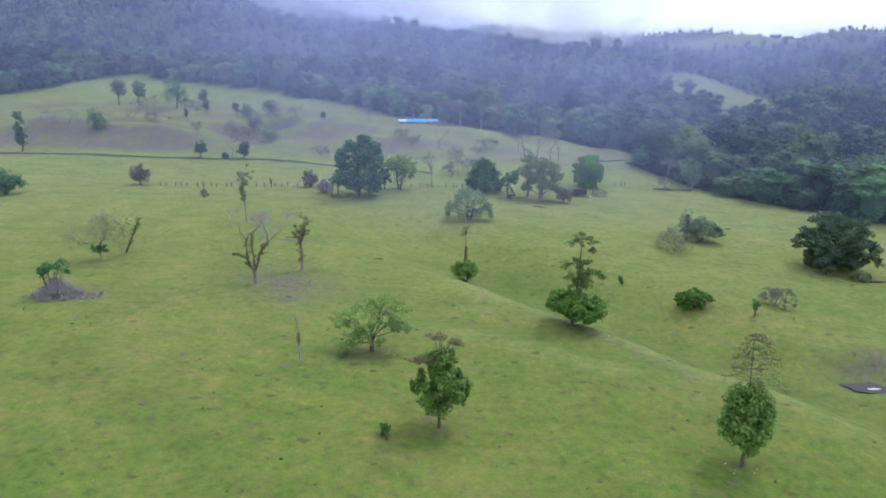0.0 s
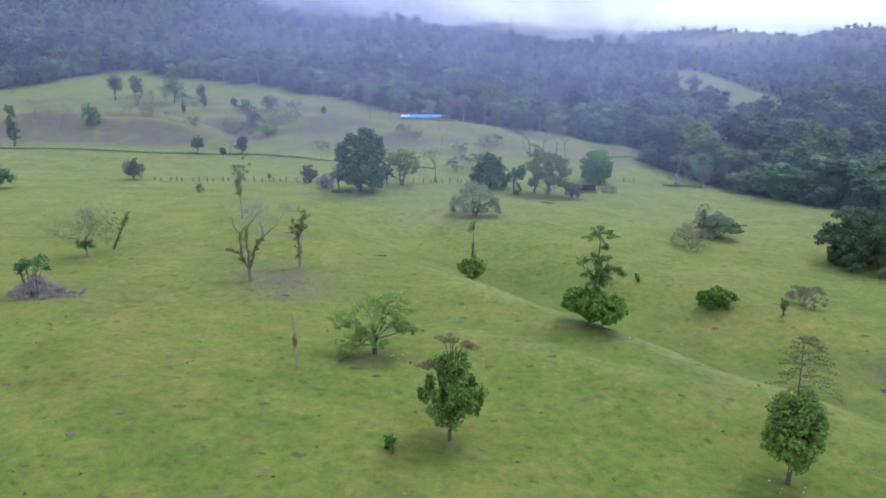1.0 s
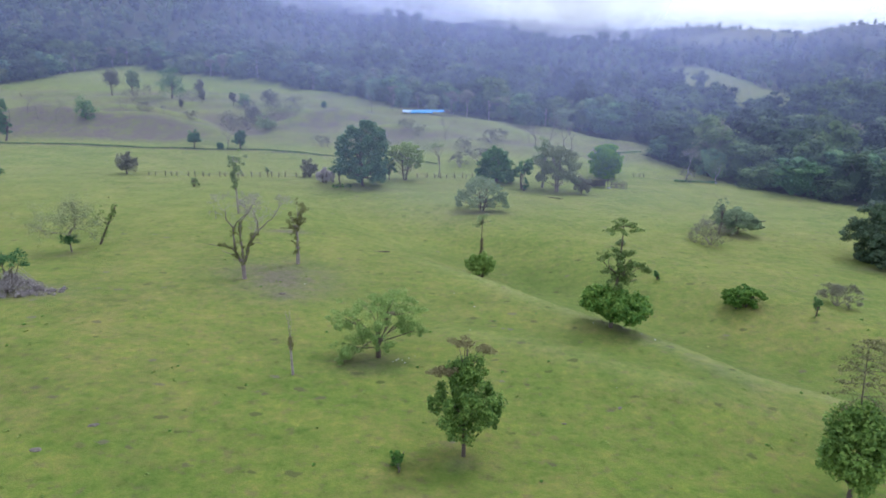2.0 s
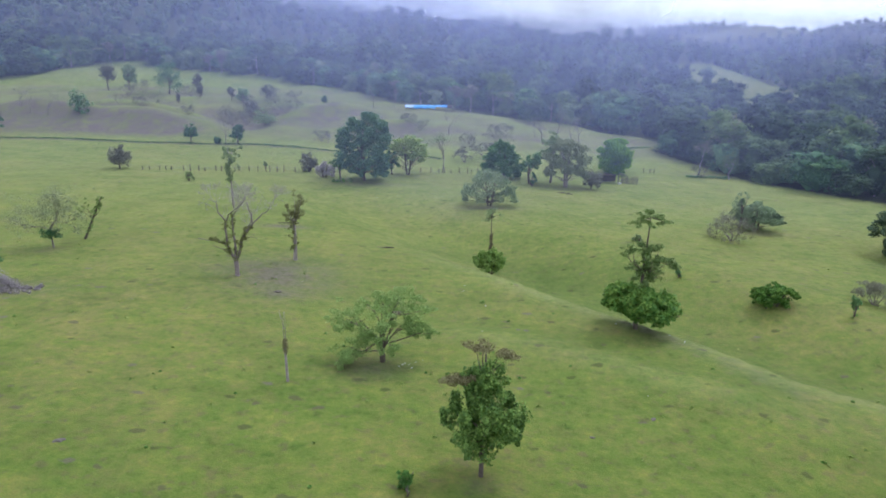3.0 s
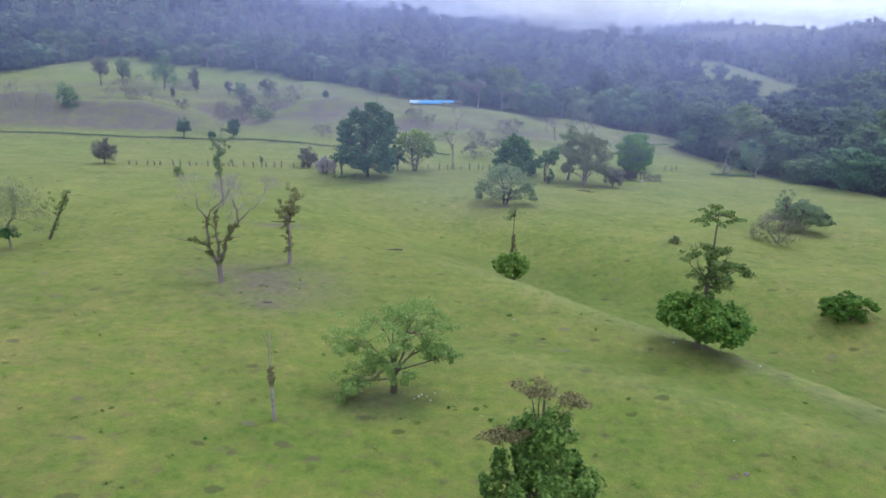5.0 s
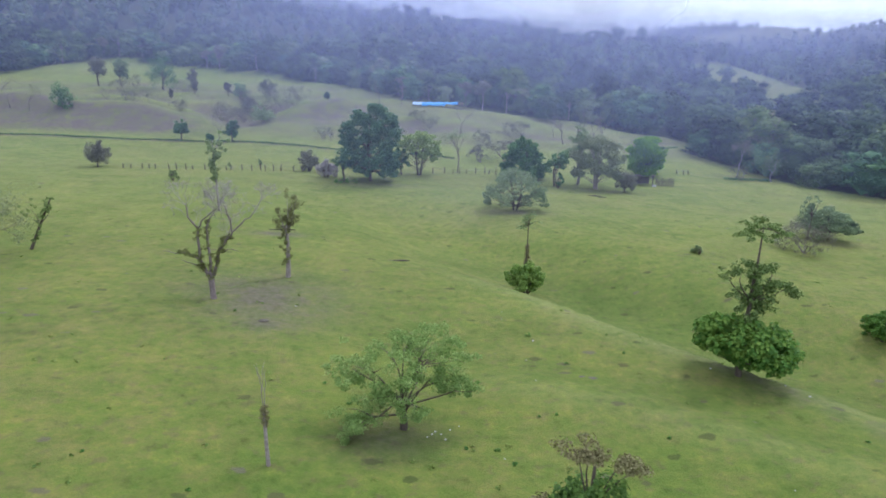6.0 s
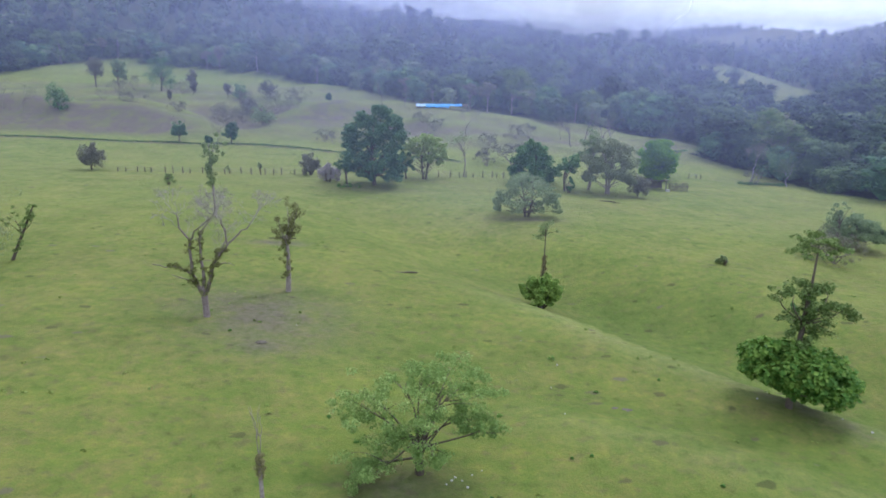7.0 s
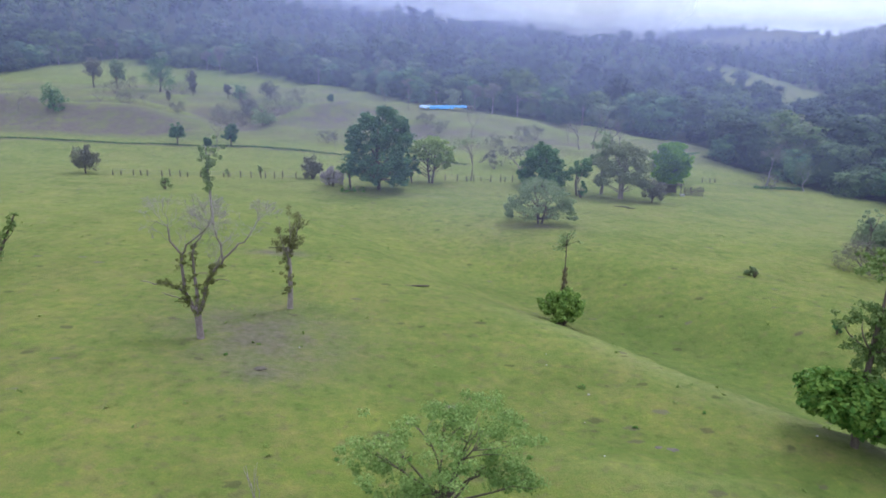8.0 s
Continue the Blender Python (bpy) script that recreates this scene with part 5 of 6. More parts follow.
# the hill behind the fence
HILL = [
    ("round_tree", -130.2, 238.5, 9.4, 8.8, MAT_DARK, -0.03), ("round_tree", -84.8, 219.6, 6.6, 5.6, MAT_DARK, 0.2), ("round_tree", -69.3, 218.6, 7.4, 5.4, MAT_DARK, 0.15),
    ("round_tree", -68.8, 247.5, 7.0, 9.6, MAT_PALE, 0.08), ("round_tree", -88.0, 285.8, 7.2, 5.6, MAT_DARK, 0.1), ("thin_tree", -93.2, 287.0, 6.4, 3.6, MAT_MAUVE, 0.2),
    ("small_tree", -51.2, 272.6, 4.4, 2.6, MAT_DARK, 0.3), ("large_tree", -128.0, 307.0, 17.0, 15.0, MAT_DARK, 0.05), ("thin_tree", -107.5, 289.5, 6.8, 2.8, MAT_MAUVE, 0.2),
    ("thin_tree", -158.0, 312.0, 13.8, 8.5, MAT_MAUVE, 0.3), ("thin_tree", -149.0, 314.0, 13.0, 7.5, MAT_PALE, 0.3), ("thin_tree", -117.0, 312.0, 10.0, 6.0, MAT_MAUVE, 0.3),
    ("tall_thin_tree", -149.0, 222.5, 14.5, 4.8, MAT_DARK, 0.12), ("small_tree", -75.8, 218.4, 2.6, 2.4, MAT_DARK, 0.1), ("round_tree", -80.0, 268.0, 6.5, 8.0, MAT_MAUVE, 0.1),
    ("thin_tree", -113.0, 280.0, 4.6, 1.8, MAT_MAUVE, 0.2), ("round_tree", -78.0, 291.0, 7.5, 9.5, MAT_MAUVE, 0.15),
]
HILL_LABEL = {"round_tree": "round tree on the grassy hill", "thin_tree": "thin sparse tree on the grassy hill", "small_tree": "small tree on the grassy hill",
              "large_tree": "large spreading tree on the hilltop", "tall_thin_tree": "tall narrow two-tiered tree by the ditch"}
for k, (kind, x, y, h, w, mat, clear) in enumerate(HILL):
    tree(kind, {MAT_DARK: "dark green ", MAT_PALE: "grey-green ", MAT_MAUVE: "mauve-grey "}[mat] + HILL_LABEL[kind], x, y, h, w, clear, 34 if h < 12 else 60, 32, 0.42, mat, seed=60 + k, group="trees on the hill")
for k, (x, y, h) in enumerate(((-63.6, 263.5, 8.2), (-139.9, 236.0, 9.0), (-146.5, 237.0, 8.5), (-73.5, 218.5, 8.5), (-30, 212, 5.0), (-26, 214, 4.0), (-1.5, 243, 11.0), (2, 208, 5.0), (-41, 222, 4.5), (30, 250, 7.0), (-104, 243, 4.0), (-123.4, 252.6, 7.5), (-152, 240, 9.0), (-33, 282, 10.0), (-24, 284, 9.0), (36, 240, 14.0), (31, 236, 13.0), (40, 232, 15.0), (44, 238, 12.0))):
    bare_tree("bare_tree", "thin bare tree on the grassy hill", x, y, h, 0.42, 4, MAT_TWIG, 2, MAT_MAUVE, 0.3, 90 + k, "bare trees on the hill")

for k, (x, y, h) in enumerate(((-82, 252, 9.0), (-86, 258, 8.5), (-78, 257, 9.0), (-88, 266, 8.0), (-74, 262, 8.5), (-70, 270, 8.5), (-84, 276, 8.0), (-74, 284, 10.0), (-66, 288, 9.0), (-120, 262, 6.0), (-12, 246, 6.0), (-16, 250, 6.5), (14, 244, 7.5), (19, 247, 7.0), (-116, 300, 9.0), (-137, 303, 9.5), (-143, 300, 8.5), (-98, 252, 6.0), (-60, 258, 6.5), (-44, 226, 6.0), (-36, 224, 5.0), (5, 232, 6.0))):
    bare_tree("bare_shrub", "hazy leafless grey-mauve shrub on the grassy hill", x, y, h, 0.7, 4, MAT_TWIG, 14, MAT_MAUVE, 0.16, 130 + k, "bare shrubs on the hill", stems=5, girth=0.6)



# ---- the forest ----
def in_forest(x, y):
    if y < edge_y(x) + 1.5:
        return False
    return all(((x - cx) / rx) ** 2 + ((y - cy) / ry) ** 2 > 1 for cx, cy, rx, ry in CLEARINGS)


def bough_ball(rng, centre, r, n, m):
    """One leafy bough as a lumpy, flattened ball."""
    pts = []
    for j in range(m):
        t = math.pi * (j + 0.35) / (m - 0.3)
        for i in range(n):
            a = 2 * math.pi * (i + 0.5 * (j % 2)) / n
            k = r * rng.uniform(0.82, 1.15)
            pts.append((centre[0] + k * math.sin(t) * math.cos(a), centre[1] + k * math.sin(t) * math.sin(a), centre[2] + 0.5 * k * math.cos(t)))
    return np.array(pts), np.array([(j * n + i, (j + 1) * n + i, (j + 1) * n + (i + 1) % n, j * n + (i + 1) % n) for j in range(m - 1) for i in range(n)])


def canopy_tree(rng, h, w, boughs, per, leaf, n, m, skirt=0, core=True):
    """A broad forest crown: leafy boughs, each a lumpy ball half hidden by loose leaves."""
    vs, fs, at, cs, rs = [], [], 0, [], []
    for k in range(boughs):
        a, q = k * 2.4 + rng.uniform(-0.5, 0.5), 0.0 if k == 0 else rng.uniform(0.5, 1.0)
        r = w * rng.uniform(0.15, 0.25) * (1.2 if k == 0 else 1.0)
        c = np.array(((w / 2 - r) * q * math.cos(a), (w / 2 - r) * q * math.sin(a), h - 0.75 * r - q * h * rng.uniform(0.05, 0.40)))
        v, f = bough_ball(rng, c, r * 0.62, n, m)
        vs.append(v), fs.append(f + at)
        at += len(v)
        cs.append(c), rs.append(r)
    if core:
        v, f = bough_ball(rng, (0, 0, h * 0.38), w * 0.25, n, m)
        v[:, 2] = h * 0.02 + (v[:, 2] - v[:, 2].min()) * h * 0.7 / (v[:, 2].max() - v[:, 2].min())
        vs.append(v), fs.append(f + at)
        at += len(v)
    for k in range(skirt):
        a = 2 * math.pi * k / skirt + rng.uniform(-0.3, 0.3)
        cs.append(np.array((w * 0.30 * math.cos(a), w * 0.30 * math.sin(a), h * rng.uniform(0.10, 0.45)))), rs.append(w * 0.17)
    v, f = leaf_cloud(rng, cs, [r * 1.08 for r in rs], per, leaf, 0.8, 0.0, 0.55)
    vs.append(v), fs.append(f + at)
    return np.concatenate(vs), np.concatenate(fs)


rng_f = np.random.default_rng(77)
EDGE_KINDS = []
for k, (h, w, tint, label) in enumerate((
        (13, 16, MAT_FOREST, "broad dark green tree at the forest's edge"), (16, 14, MAT_FOREST, "tall dark green tree at the forest's edge"),
        (10, 15, MAT_FOREST, "low spreading dark tree at the forest's edge"), (15, 19, MAT_DARK, "large dark umbrella-shaped tree at the forest's edge"),
        (12, 12, MAT_PALE, "greyish green tree at the forest's edge"), (13, 14, MAT_BLUE_GREEN, "blue-green tree at the forest's edge"), (17, 10, MAT_FOREST, "tall tree with a clean pale trunk at the forest's edge"),
        (15, 11, MAT_MAUVE, "greyish thin-leaved tree with a pale trunk at the forest's edge"))):
    v, f = canopy_tree(rng_f, h, w, 9 if k > 5 else 14, 80, 0.62, 5, 4, 0 if k > 5 else 8, k < 6)
    bag = ([], [])
    tr = bent(rng_f, (0, 0, -0.5), (0.3, 0.2, h * 0.7), 0.30, 0.12, bag, 0.03, 5, 6)
    for _ in range(7):
        a = rng_f.uniform(0, 6.28)
        bent(rng_f, tr[3], (w * 0.3 * math.cos(a), w * 0.3 * math.sin(a), h * rng_f.uniform(0.5, 0.85)), 0.12, 0.03, bag)
    EDGE_KINDS.append((mesh_from("trunk", *bag, MAT_PALE_BARK if k in (1, 4, 6, 7) else MAT_BARK), mesh_from("crown", v, f, tint, False), label))


def forest_tree(k, x, y, scale, turn):
    trunk, crown, label = EDGE_KINDS[k]
    root = stand("forest_tree", label, "tree", x, y, "trees at the forest's edge", 0.3, turn)
    root.matrix_basis = root.matrix_basis @ Matrix.Diagonal((scale, scale, scale * rng_f.uniform(0.9, 1.12), 1))
    part("trunk", trunk, root), part("crown", crown, root)


edge_spots = []
x = -300.0
while x < 190:
    y = edge_y(x)
    steep = abs(edge_y(x + 1) - edge_y(x - 1)) / 2
    wide = 1.28 if x > 60 else 1.0
    for row in range(3):
        edge_spots.append((x + rng_f.uniform(-1.5, 1.5), y + (5.5 if x > 60 else 3) + row * 8.5 * wide + rng_f.uniform(-1.5, 2.0), row))
    x += 8.2 * wide / math.sqrt(1 + steep * steep)
for x, y, row in edge_spots:
    if in_forest(x, y):
        big = (0.86, 1.12, 1.15)[row] if x > 60 else 0.90
        odds = (0.16, 0.08, 0.14, 0.10, 0.07, 0.05, 0.26, 0.14) if x < 50 and row == 0 else (0.27, 0.2, 0.2, 0.17, 0.08, 0.08, 0.0, 0.0)
        forest_tree(int(rng_f.choice(8, p=odds)), x, y, big * rng_f.uniform(0.75, 1.12), rng_f.uniform(0, 360))


def wood(name, label, spots, plain, mat, size=1.0):
    """All the trees of one stretch of far woods in one mesh. plain: a crown's boughs, leaves per bough, leaf size and the boughs' corners."""
    kinds = [canopy_tree(rng_f, h, w, *plain) for h, w in ((13, 16), (15, 14), (11, 13), (14, 19), (17, 15), (10, 11), (14, 12), (15, 21))]
    vs, fs, tints, at = [], [], [], 0
    for x, y in spots:
        v, f = kinds[int(rng_f.integers(len(kinds)))]
        t, s = rng_f.uniform(0, 6.28), size * rng_f.uniform(0.55, 1.22) * (1.0 if y < 640 else 0.74 if y < 760 else 0.5)
        c, d = math.cos(t) * s, math.sin(t) * s
        p = np.stack([v[:, 0] * c - v[:, 1] * d + x, v[:, 0] * d + v[:, 1] * c + y, v[:, 2] * s * rng_f.uniform(0.85, 1.15) + height(x, y) - 0.5], 1)
        vs.append(p), fs.append(f + at), tints.append(np.full(len(v), rng_f.uniform(-0.6, 0.6), np.float32))
        at += len(v)
    me = mesh_from(name, np.concatenate(vs), np.concatenate(fs), mat, True)
    me.attributes.new("tint", "FLOAT", "POINT").data.foreach_set("value", np.concatenate(tints))
    tagged(new(name, me), label, "forest", kind="stuff")


def grid_spots(y0, y1, step, slope, extra):
    out, y = [], y0
    while y < y1:
        reach = slope * y + extra
        x = -reach
        while x < reach:
            px, py = x + rng_f.uniform(-0.42, 0.42) * step, y + rng_f.uniform(-0.42, 0.42) * step
            if in_forest(px, py) and py > edge_y(px) + (22 if -300 < px < 190 else 2):
                out.append((px, py))
            x += step
        y += step * 0.95
    return out


wood("near_woods", "dense dark green tropical forest on the lower slope", grid_spots(110, 430, 10.4, 0.68, 50), (9, 38, 1.2, 5, 4), MAT_FOREST, 0.95)
wood("mountain_woods", "dense forest covering the misty mountain", grid_spots(430, 870, 12.2, 0.68, 30), (6, 9, 1.7, 4, 4), MAT_FOREST, 0.82)


# ---- fence, ditch hedge, shed and small things ----
def fence_run(label, line, step, seed):
    rng = np.random.default_rng(seed)
    root = tagged(new("fence"), label, "fence")
    x0, y0 = line[0]
    root.location = (x0, y0, height(x0, y0))
    tops = []
    for (ax, ay), (bx, by) in zip(line, line[1:]):
        n = max(1, round(math.hypot(bx - ax, by - ay) / step))
        for i in range(n):
            t = (i + rng.uniform(-0.38, 0.38)) / n
            x, y = ax + (bx - ax) * t, ay + (by - ay) * t
            h = rng.uniform(0.95, 1.7)
            bag = ([], [])
            lean = rng.normal(size=2) * 0.06
            dx, dy, z = x - x0, y - y0, height(x, y) - height(x0, y0)
            tube(bag, [(dx, dy, z - 0.3), (dx + lean[0] * 0.5, dy + lean[1] * 0.5, z + h * 0.5), (dx + lean[0], dy + lean[1], z + h)], [0.13, 0.11, 0.10], 7)
            part("post", mesh_from("post", *bag, MAT_POST), root)
            tops.append((dx, dy, z))
    for k in (0.45, 0.8, 1.15):
        bag = ([], [])
        tube(bag, [(a, b, c + k) for a, b, c in tops], [0.012] * len(tops), 4)
        part("wire", mesh_from("wire", *bag, MAT_WIRE), root)


fence_run("weathered wooden post and wire fence across the field", [(-80, 174.4), (-61, 173.8), (-42, 177.2), (-36, 178.4)], 2.2, 31)
fence_run("weathered close-set wooden post and wire fence", [(-9, 183.4), (8.5, 186.8)], 2.0, 32)
fence_run("short run of wooden posts by the forest's edge", [(57, 205.6), (62.5, 206)], 1.6, 33)

rng_s = np.random.default_rng(55)
hc, hr = [], []
xh = -320.0
while xh < -4:
    gap = noise.noise(Vector((xh / 9, 3.3, 0)))
    if gap > -0.55:
        yh = creek_y(xh) + rng_s.normal() * 0.25
        hc.append((xh, yh, height(xh, yh) + 0.25 + 0.25 * max(0, gap))), hr.append(0.22 + (0.25 if xh < -80 else 0.8) * max(0, gap - 0.05) * rng_s.random())
    xh += 0.55
tagged(new("ditch_hedge", crown_mesh("ditch_hedge", rng_s, hc, hr, 26, 0.28, MAT_DARK)), "low dark straggly hedge along the ditch", "hedge", kind="stuff")
hc, hr = [], []
for xh, yh in [(64 + 18 * t, 243 + 9 * t) for t in np.linspace(-0.4, 0.4, 22)] + [(69 + 13 * t, 202 + 1.6 * t) for t in np.linspace(0, 1, 26)]:
    hc.append((xh, yh + rng_s.normal() * 0.3, height(xh, yh) + 0.3)), hr.append(rng_s.uniform(0.4, 0.75))
tagged(new("scrub", crown_mesh("scrub", rng_s, hc, hr, 30, 0.3, MAT_DARK)), "low dark scrub at the forest's foot", "scrub", kind="stuff")

hc, hr = [], []
while len(hc) < 260:
    xh, yh = rng_s.uniform(-190, 45), rng_s.uniform(224, 300)
    if noise.noise(Vector((xh / 22, yh / 14, 5))) + rng_s.normal() * 0.12 > 0.08 and yh < edge_y(xh) - 4:
        hc.append((xh, yh, height(xh, yh) + 0.02)), hr.append(rng_s.uniform(0.25, 0.6))
tagged(new("hill_scrub", crown_mesh("hill_scrub", rng_s, hc, hr, 18, 0.22, MAT_MAUVE)), "scattered low brownish scrub on the grassy hill", "scrub", kind="stuff")


def box(bag, lo, hi):
    n = len(bag[0])
    bag[0].extend((x, y, z) for z in (lo[2], hi[2]) for y in (lo[1], hi[1]) for x in (lo[0], hi[0]))
    bag[1].extend(tuple(n + i for i in q) for q in ((0, 2, 3, 1), (4, 5, 7, 6), (0, 1, 5, 4), (2, 6, 7, 3), (0, 4, 6, 2), (1, 3, 7, 5)))


def boxes(name, mat, parent, *pairs, label=""):
    bag = ([], [])
    for lo, hi in pairs:
        box(bag, lo, hi)
    return part(name, mesh_from(name, *bag, mat, False), parent, label)


def ribbed(name, mat, parent, x0, x1, y0, z0, y1, z1, step=0.35, label=""):
    """A corrugated sheet with thickness, sloping from (y0, z0) to (y1, z1)."""
    v, f = [], []
    n = int((x1 - x0) / step) * 2
    for k, (y, z) in enumerate(((y0, z0), (y1, z1))):
        for i in range(n + 1):
            v.append((x0 + (x1 - x0) * i / n, y, z + (0.04 if i % 2 else 0.0)))
    for i in range(n):
        f.append((i, i + 1, n + 2 + i, n + 1 + i))
    m = len(v)
    v += [(a, b, c - 0.05) for a, b, c in v]
    f += [tuple(m + i for i in q[::-1]) for q in f]
    f += [(i, m + i, m + i + 1, i + 1) for i in range(n)] + [(n + 1 + i, n + 2 + i, m + n + 2 + i, m + n + 1 + i) for i in range(n)]
    return part(name, mesh_from(name, v, f, mat, False), parent, label)


shed = stand("shed", "low open cattle shed with a rusty roof sheet", "shed", 40.6, 184.5)
for px, py in ((-2.6, -1.6), (2.6, -1.6), (-2.6, 1.6), (2.6, 1.6)):
    boxes("post", MAT_POST, shed, ((px - 0.09, py - 0.09, -0.4), (px + 0.09, py + 0.09, 2.2 - 0.12 * (py + 1.6))))
ribbed("roof", MAT_ROOF, shed, -3.0, 3.0, -2.0, 2.32, 2.0, 1.85)
boxes("back_wall", MAT_POST, shed, ((-2.6, 1.5, 0.1), (2.6, 1.6, 1.7)))
corral = stand("corral", "old corral of uneven upright boards", "fence", 44.3, 184.2)
rng_c = np.random.default_rng(56)
for i in range(14):
    bx, h = i * 0.33, rng_c.uniform(1.2, 1.9)
    boxes("board", MAT_POST, corral, ((bx, -0.04 + rng_c.normal() * 0.03, -0.4), (bx + rng_c.uniform(0.14, 0.22), 0.02, h)))
boxes("rail", MAT_POST, corral, ((-0.1, 0.03, 0.9), (4.7, 0.09, 1.03)))
trough = stand("feed_trough", "white feed trough on the grass beside the corral", "trough", 43.6, 183.0)
boxes("body", MAT_WHITE_STONE, trough, ((-0.45, -0.25, 0), (0.45, -0.18, 0.45)), ((-0.45, 0.18, 0), (0.45, 0.25, 0.45)), ((-0.45, -0.18, 0), (-0.38, 0.18, 0.45)), ((0.38, -0.18, 0), (0.45, 0.18, 0.45)), ((-0.38, -0.18, 0), (0.38, 0.18, 0.1)))

shelter = stand("tarpaulin_shelter", "long low shelter roofed with bright blue tarpaulin before the forest", "shelter", -9.8, 286.5, "", 0.3)
for i in range(7):
    px = -9.6 + i * 3.2
    for py, h in ((-1.5, 1.1), (1.5, 1.75)):
        boxes("post", MAT_POST, shelter, ((px - 0.06, py - 0.06, -0.7), (px + 0.06, py + 0.06, h)))


def tarpaulin(x0, x1, mat, label, drop, seed):
    """A sagging sheet over the posts, with a hem that hangs down in front by its own uneven drop."""
    rng = np.random.default_rng(seed)
    n, rows = 18, ((1.75, 2.05), (0.6, 1.92), (-0.6, 1.62), (-1.75, 1.30))
    v = []
    for j, (y, z) in enumerate(rows + ((-1.85, 1.30 - drop),)):
        for i in range(n):
            sag = -0.14 * abs(math.sin(math.pi * (x0 + (x1 - x0) * i / (n - 1)) / 3.2))
            v.append((x0 + (x1 - x0) * i / (n - 1), y + rng.normal() * 0.03, z + sag + rng.normal() * (0.03 if j < 4 else 0.16)))
    m = len(v)
    v += [(a, b + 0.012, c - 0.02) for a, b, c in v]
    f = sheet_faces(n, 5)
    part("tarpaulin", mesh_from("tarpaulin", v, np.concatenate([f, (f + m)[:, ::-1]]), mat), shelter, label)


tarpaulin(-10.2, -6.5, MAT_TARP_PALE, "faded pale blue tarpaulin", 0.25, 71)
tarpaulin(-6.45, 2.6, MAT_TARP, "bright blue tarpaulin", 0.65, 72)
tarpaulin(2.65, 7.6, MAT_TARP, "bright blue tarpaulin", 0.10, 74)
tarpaulin(7.65, 10.0, MAT_STONE, "dark shade net", 0.4, 73)


def water():
    v = [(0, 0, 0)]
    for i in range(48):
        a = 2 * math.pi * i / 48
        k = 1 + 0.10 * math.sin(3 * a + 1) + 0.05 * math.sin(7 * a)
        v.append((5.2 * k * math.cos(a), 2.0 * k * math.sin(a), 0))
    f = [(0, i, i + 1, i + 2) for i in range(1, 47, 2)] + [(0, 47, 48, 1)]
    ob = new("pond_water", mesh_from("pond_water", v, f, MAT_WATER))
    ob.location = (55.6, 72.7, height(55.6, 72.7) + 0.22)
    tagged(ob, "dark muddy water in a small pond with worn banks", "pond", kind="structure")


water()


# a pale flat patch laid on the water as its bright sky reflection
def foam():
    v, n = [], 28
    for ring, k in ((0, 1.0), (1, 0.55)):
        for i in range(n):
            a = 2 * math.pi * i / n
            q = k * (1 + 0.16 * math.sin(2 * a + 0.6) + 0.10 * math.sin(5 * a))
            v.append((0.8 * q * math.cos(a), 0.26 * q * math.sin(a), 0.0 if ring == 0 else 0.03))
    f = [(i, (i + 1) % n, n + (i + 1) % n, n + i) for i in range(n)] + [(n + i, n + i + 1, 2 * n - 2 - i, 2 * n - 1 - i) for i in range(n // 2 - 1)]
    ob = new("sky_glint", mesh_from("sky_glint", v, f, MAT_WHITE_STONE))
    ob.location = (54.0, 72.0, height(55.6, 72.7) + 0.226)
    tagged(ob, "pale flat patch standing in for sky reflected in the muddy pond", "foam")


foam()


def log(x, y, length, turn, r):
    root = stand("fallen_log", "dark fallen log lying in the grass", "log", x, y, "", 0.0, turn)
    bag = ([], [])
    tube(bag, [(-length / 2, 0, r * 0.7), (0, 0.06, r * 0.8), (length / 2, 0, r * 0.6)], [r, r * 0.95, r * 0.7], 8)
    part("wood", mesh_from("wood", *bag, MAT_STONE), root)


log(-11.6, 108.6, 2.0, 5, 0.12), log(25.2, 164.8, 3.0, -24, 0.13), log(26.6, 163.6, 1.8, 12, 0.09), log(-29.0, 118.9, 3.6, 6, 0.10), log(82.0, 114.0, 5.0, 4, 0.2), log(70.0, 150.0, 2.0, 30, 0.15)

stone_mesh = None
rng_st = np.random.default_rng(58)
for x, y in ((1.9, 86.5), (-0.4, 92.5), (1.0, 78.0), (14.5, 66.0), (-6.8, 71.0), (26.4, 50.4), (-20.5, 91.0), (21.0, 79.5), (-102, 312), (-0.6, 90.7), (0.9, 83.1), (-2.2, 68.5), (-6.6, 71.3), (-6.2, 71.0), (-5.6, 71.6), (-5.0, 72.1), (-7.1, 70.6), (-5.9, 70.4), (26.8, 50.9), (28.4, 50.6), (28.9, 51.2), (26.2, 51.8), (15.8, 81.4), (22.0, 77.8)):
    if stone_mesh is None:
        b = bmesh.new()
        bmesh.ops.create_icosphere(b, subdivisions=2, radius=0.16)
        for v in b.verts:
            v.co *= 1 + 0.35 * noise.noise(v.co * 6)
            v.co.z *= 0.6
        stone_mesh = bpy.data.meshes.new("stone")
        b.to_mesh(stone_mesh)
        b.free()
        stone_mesh.materials.append(MAT_WHITE_STONE)
    st = tagged(new("stone", stone_mesh), "small pale stone lying in the grass", "stone", "stones in the pasture")
    st.matrix_basis = pose(x, y, height(x, y) + 0.03, 0, 0, rng_st.uniform(0, 360)) @ Matrix.Scale(rng_st.uniform(0.25, 0.55), 4)



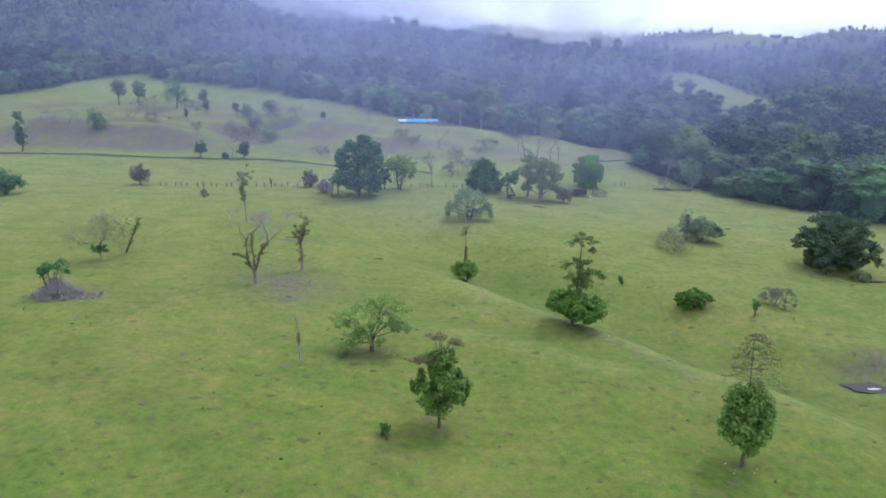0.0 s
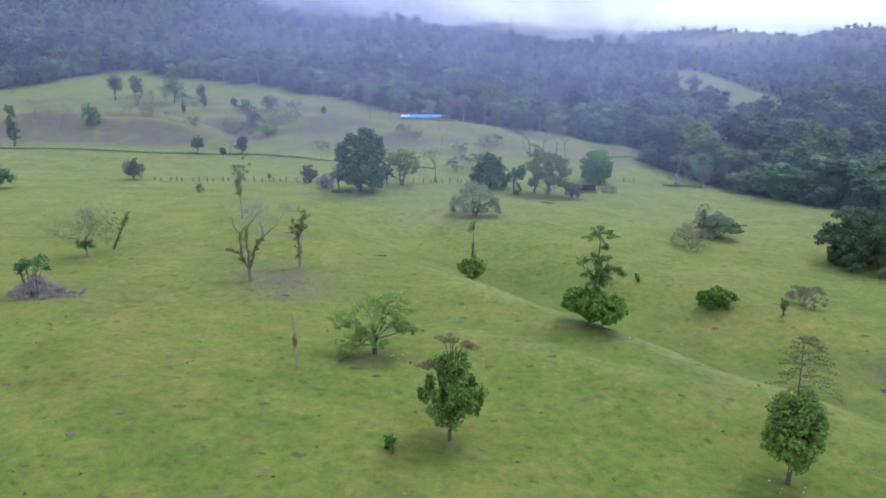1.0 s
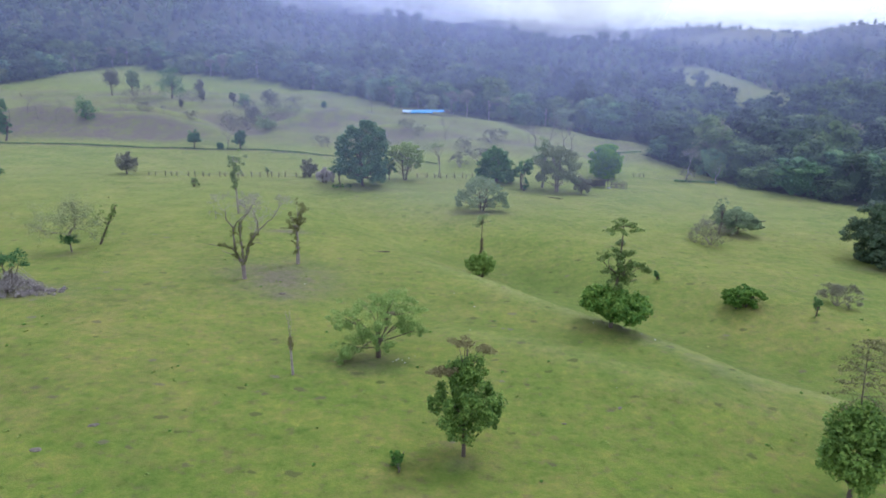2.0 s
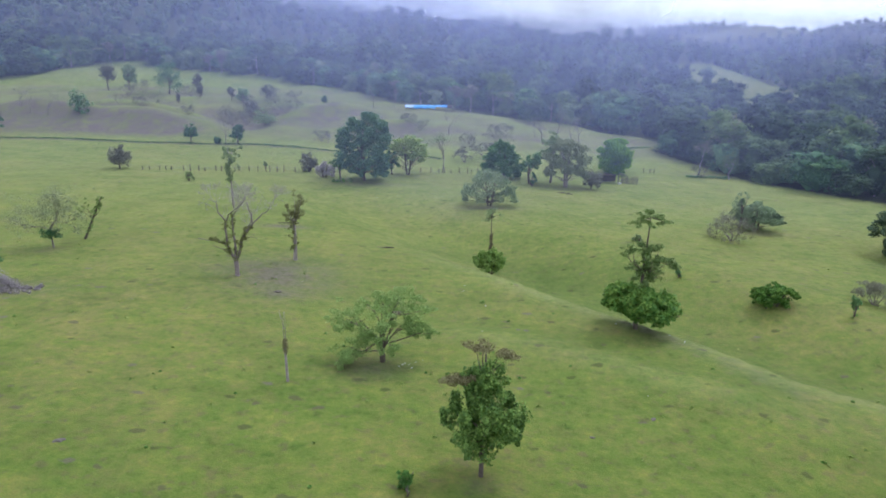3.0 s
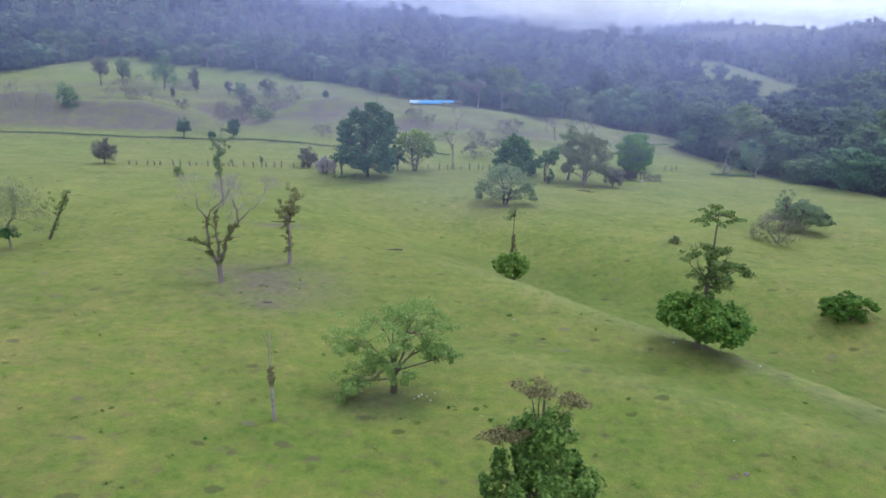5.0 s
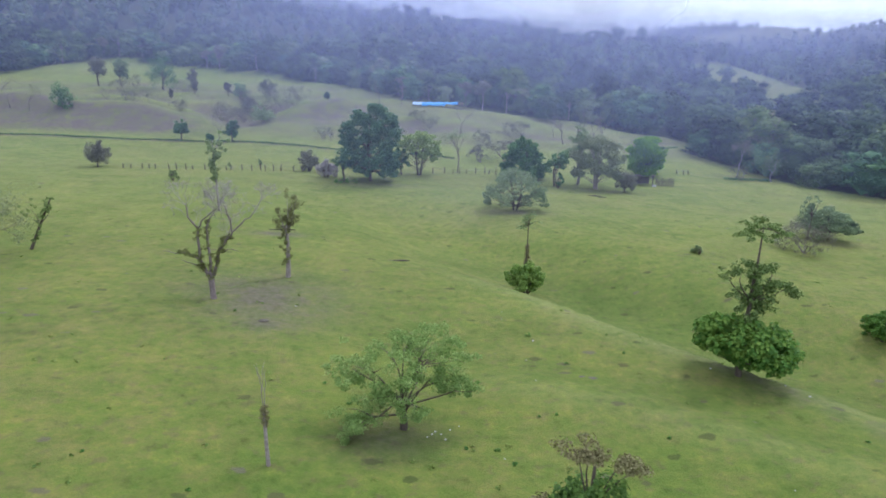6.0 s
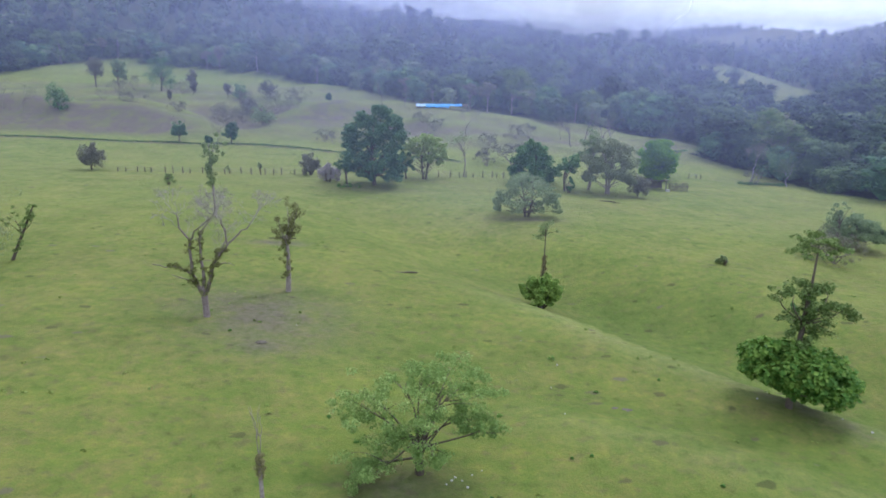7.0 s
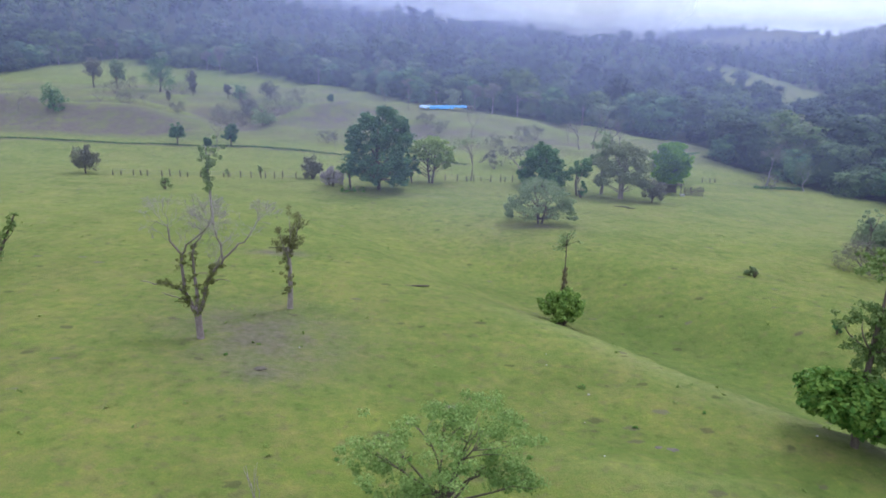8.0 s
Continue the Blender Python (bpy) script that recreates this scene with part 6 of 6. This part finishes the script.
def mound(x, y, wide, turn):
    """A lump of turned-up grey earth."""
    root = stand("earth_mound", "lump of turned-up grey earth in the grass", "mound", x, y, "earth mounds in the pasture", 0.04, turn)
    b = bmesh.new()
    bmesh.ops.create_icosphere(b, subdivisions=3, radius=wide)
    for v in b.verts:
        v.co *= 1 + 0.4 * noise.noise(v.co * 3.5 + Vector((x, y, 0)))
        v.co.y, v.co.z = v.co.y * 0.6, v.co.z * 0.38
    me = bpy.data.meshes.new("earth")
    b.to_mesh(me)
    b.free()
    me.materials.append(MAT_MOUND)
    part("earth", me, root)


MAT_MOUND = solid_material("grey_turned_earth", [(0.3, (0.080, 0.070, 0.055)), (0.7, (0.17, 0.150, 0.120))], 7.0)
for x, y, wide, turn in ((5.0, 80.1, 0.34, 10), (5.8, 79.8, 0.45, -15), (-29.2, 55.3, 0.40, 20), (-31.5, 51.9, 0.45, 5), (14.0, 63.0, 0.3, 40), (8.4, 60.2, 0.28, 0), (-22.5, 87.0, 0.5, 10)):
    mound(x, y, wide, turn)

# leafy weeds, dotted about
rng_w = np.random.default_rng(61)
wc, wr = [(1.6, 87.4, height(1.6, 87.4) + 0.15), (-51.6, 68.7, height(-51.6, 68.7) + 0.3), (-54.4, 77.2, height(-54.4, 77.2) + 0.2)], [0.34, 0.5, 0.35]
while len(wc) < 60:
    x, y = rng_w.uniform(-60, 60), rng_w.uniform(34, 90)
    if abs(x) < 0.75 * y + 8:
        wc.append((x, y, height(x, y) + 0.06)), wr.append(rng_w.uniform(0.10, 0.22))
tagged(new("weeds", crown_mesh("weeds", rng_w, wc, wr, 26, 0.15, MAT_FRESH, up=0.8, squash=0.6)), "small green leafy weeds dotted over the pasture", "weeds", kind="stuff")

# tufts of coarser grass over the near pasture
rng_g = np.random.default_rng(59)
gc = []
while len(gc) < 600:
    x, y = rng_g.uniform(-75, 80), rng_g.uniform(28, 190)
    if abs(x) < 0.8 * y + 12 and noise.noise(Vector((x / 5, y / 5, 1))) + rng_g.normal() * 0.25 > 0.12:
        gc.append((x, y, height(x, y) + 0.05))
MAT_TUFT = leaf_material("coarse_grass", [(0.2, (0.060, 0.100, 0.022)), (0.5, (0.105, 0.150, 0.030)), (0.85, (0.165, 0.185, 0.055))], 0.15)
v, f = leaf_cloud(rng_g, gc, [0.22] * len(gc), 6, 0.20, 1.2, 0.0, 0.3)
tagged(new("grass_tufts", mesh_from("grass_tufts", v, f, MAT_TUFT, False)), "scattered coarse grass tufts in the pasture", "grass", kind="stuff")
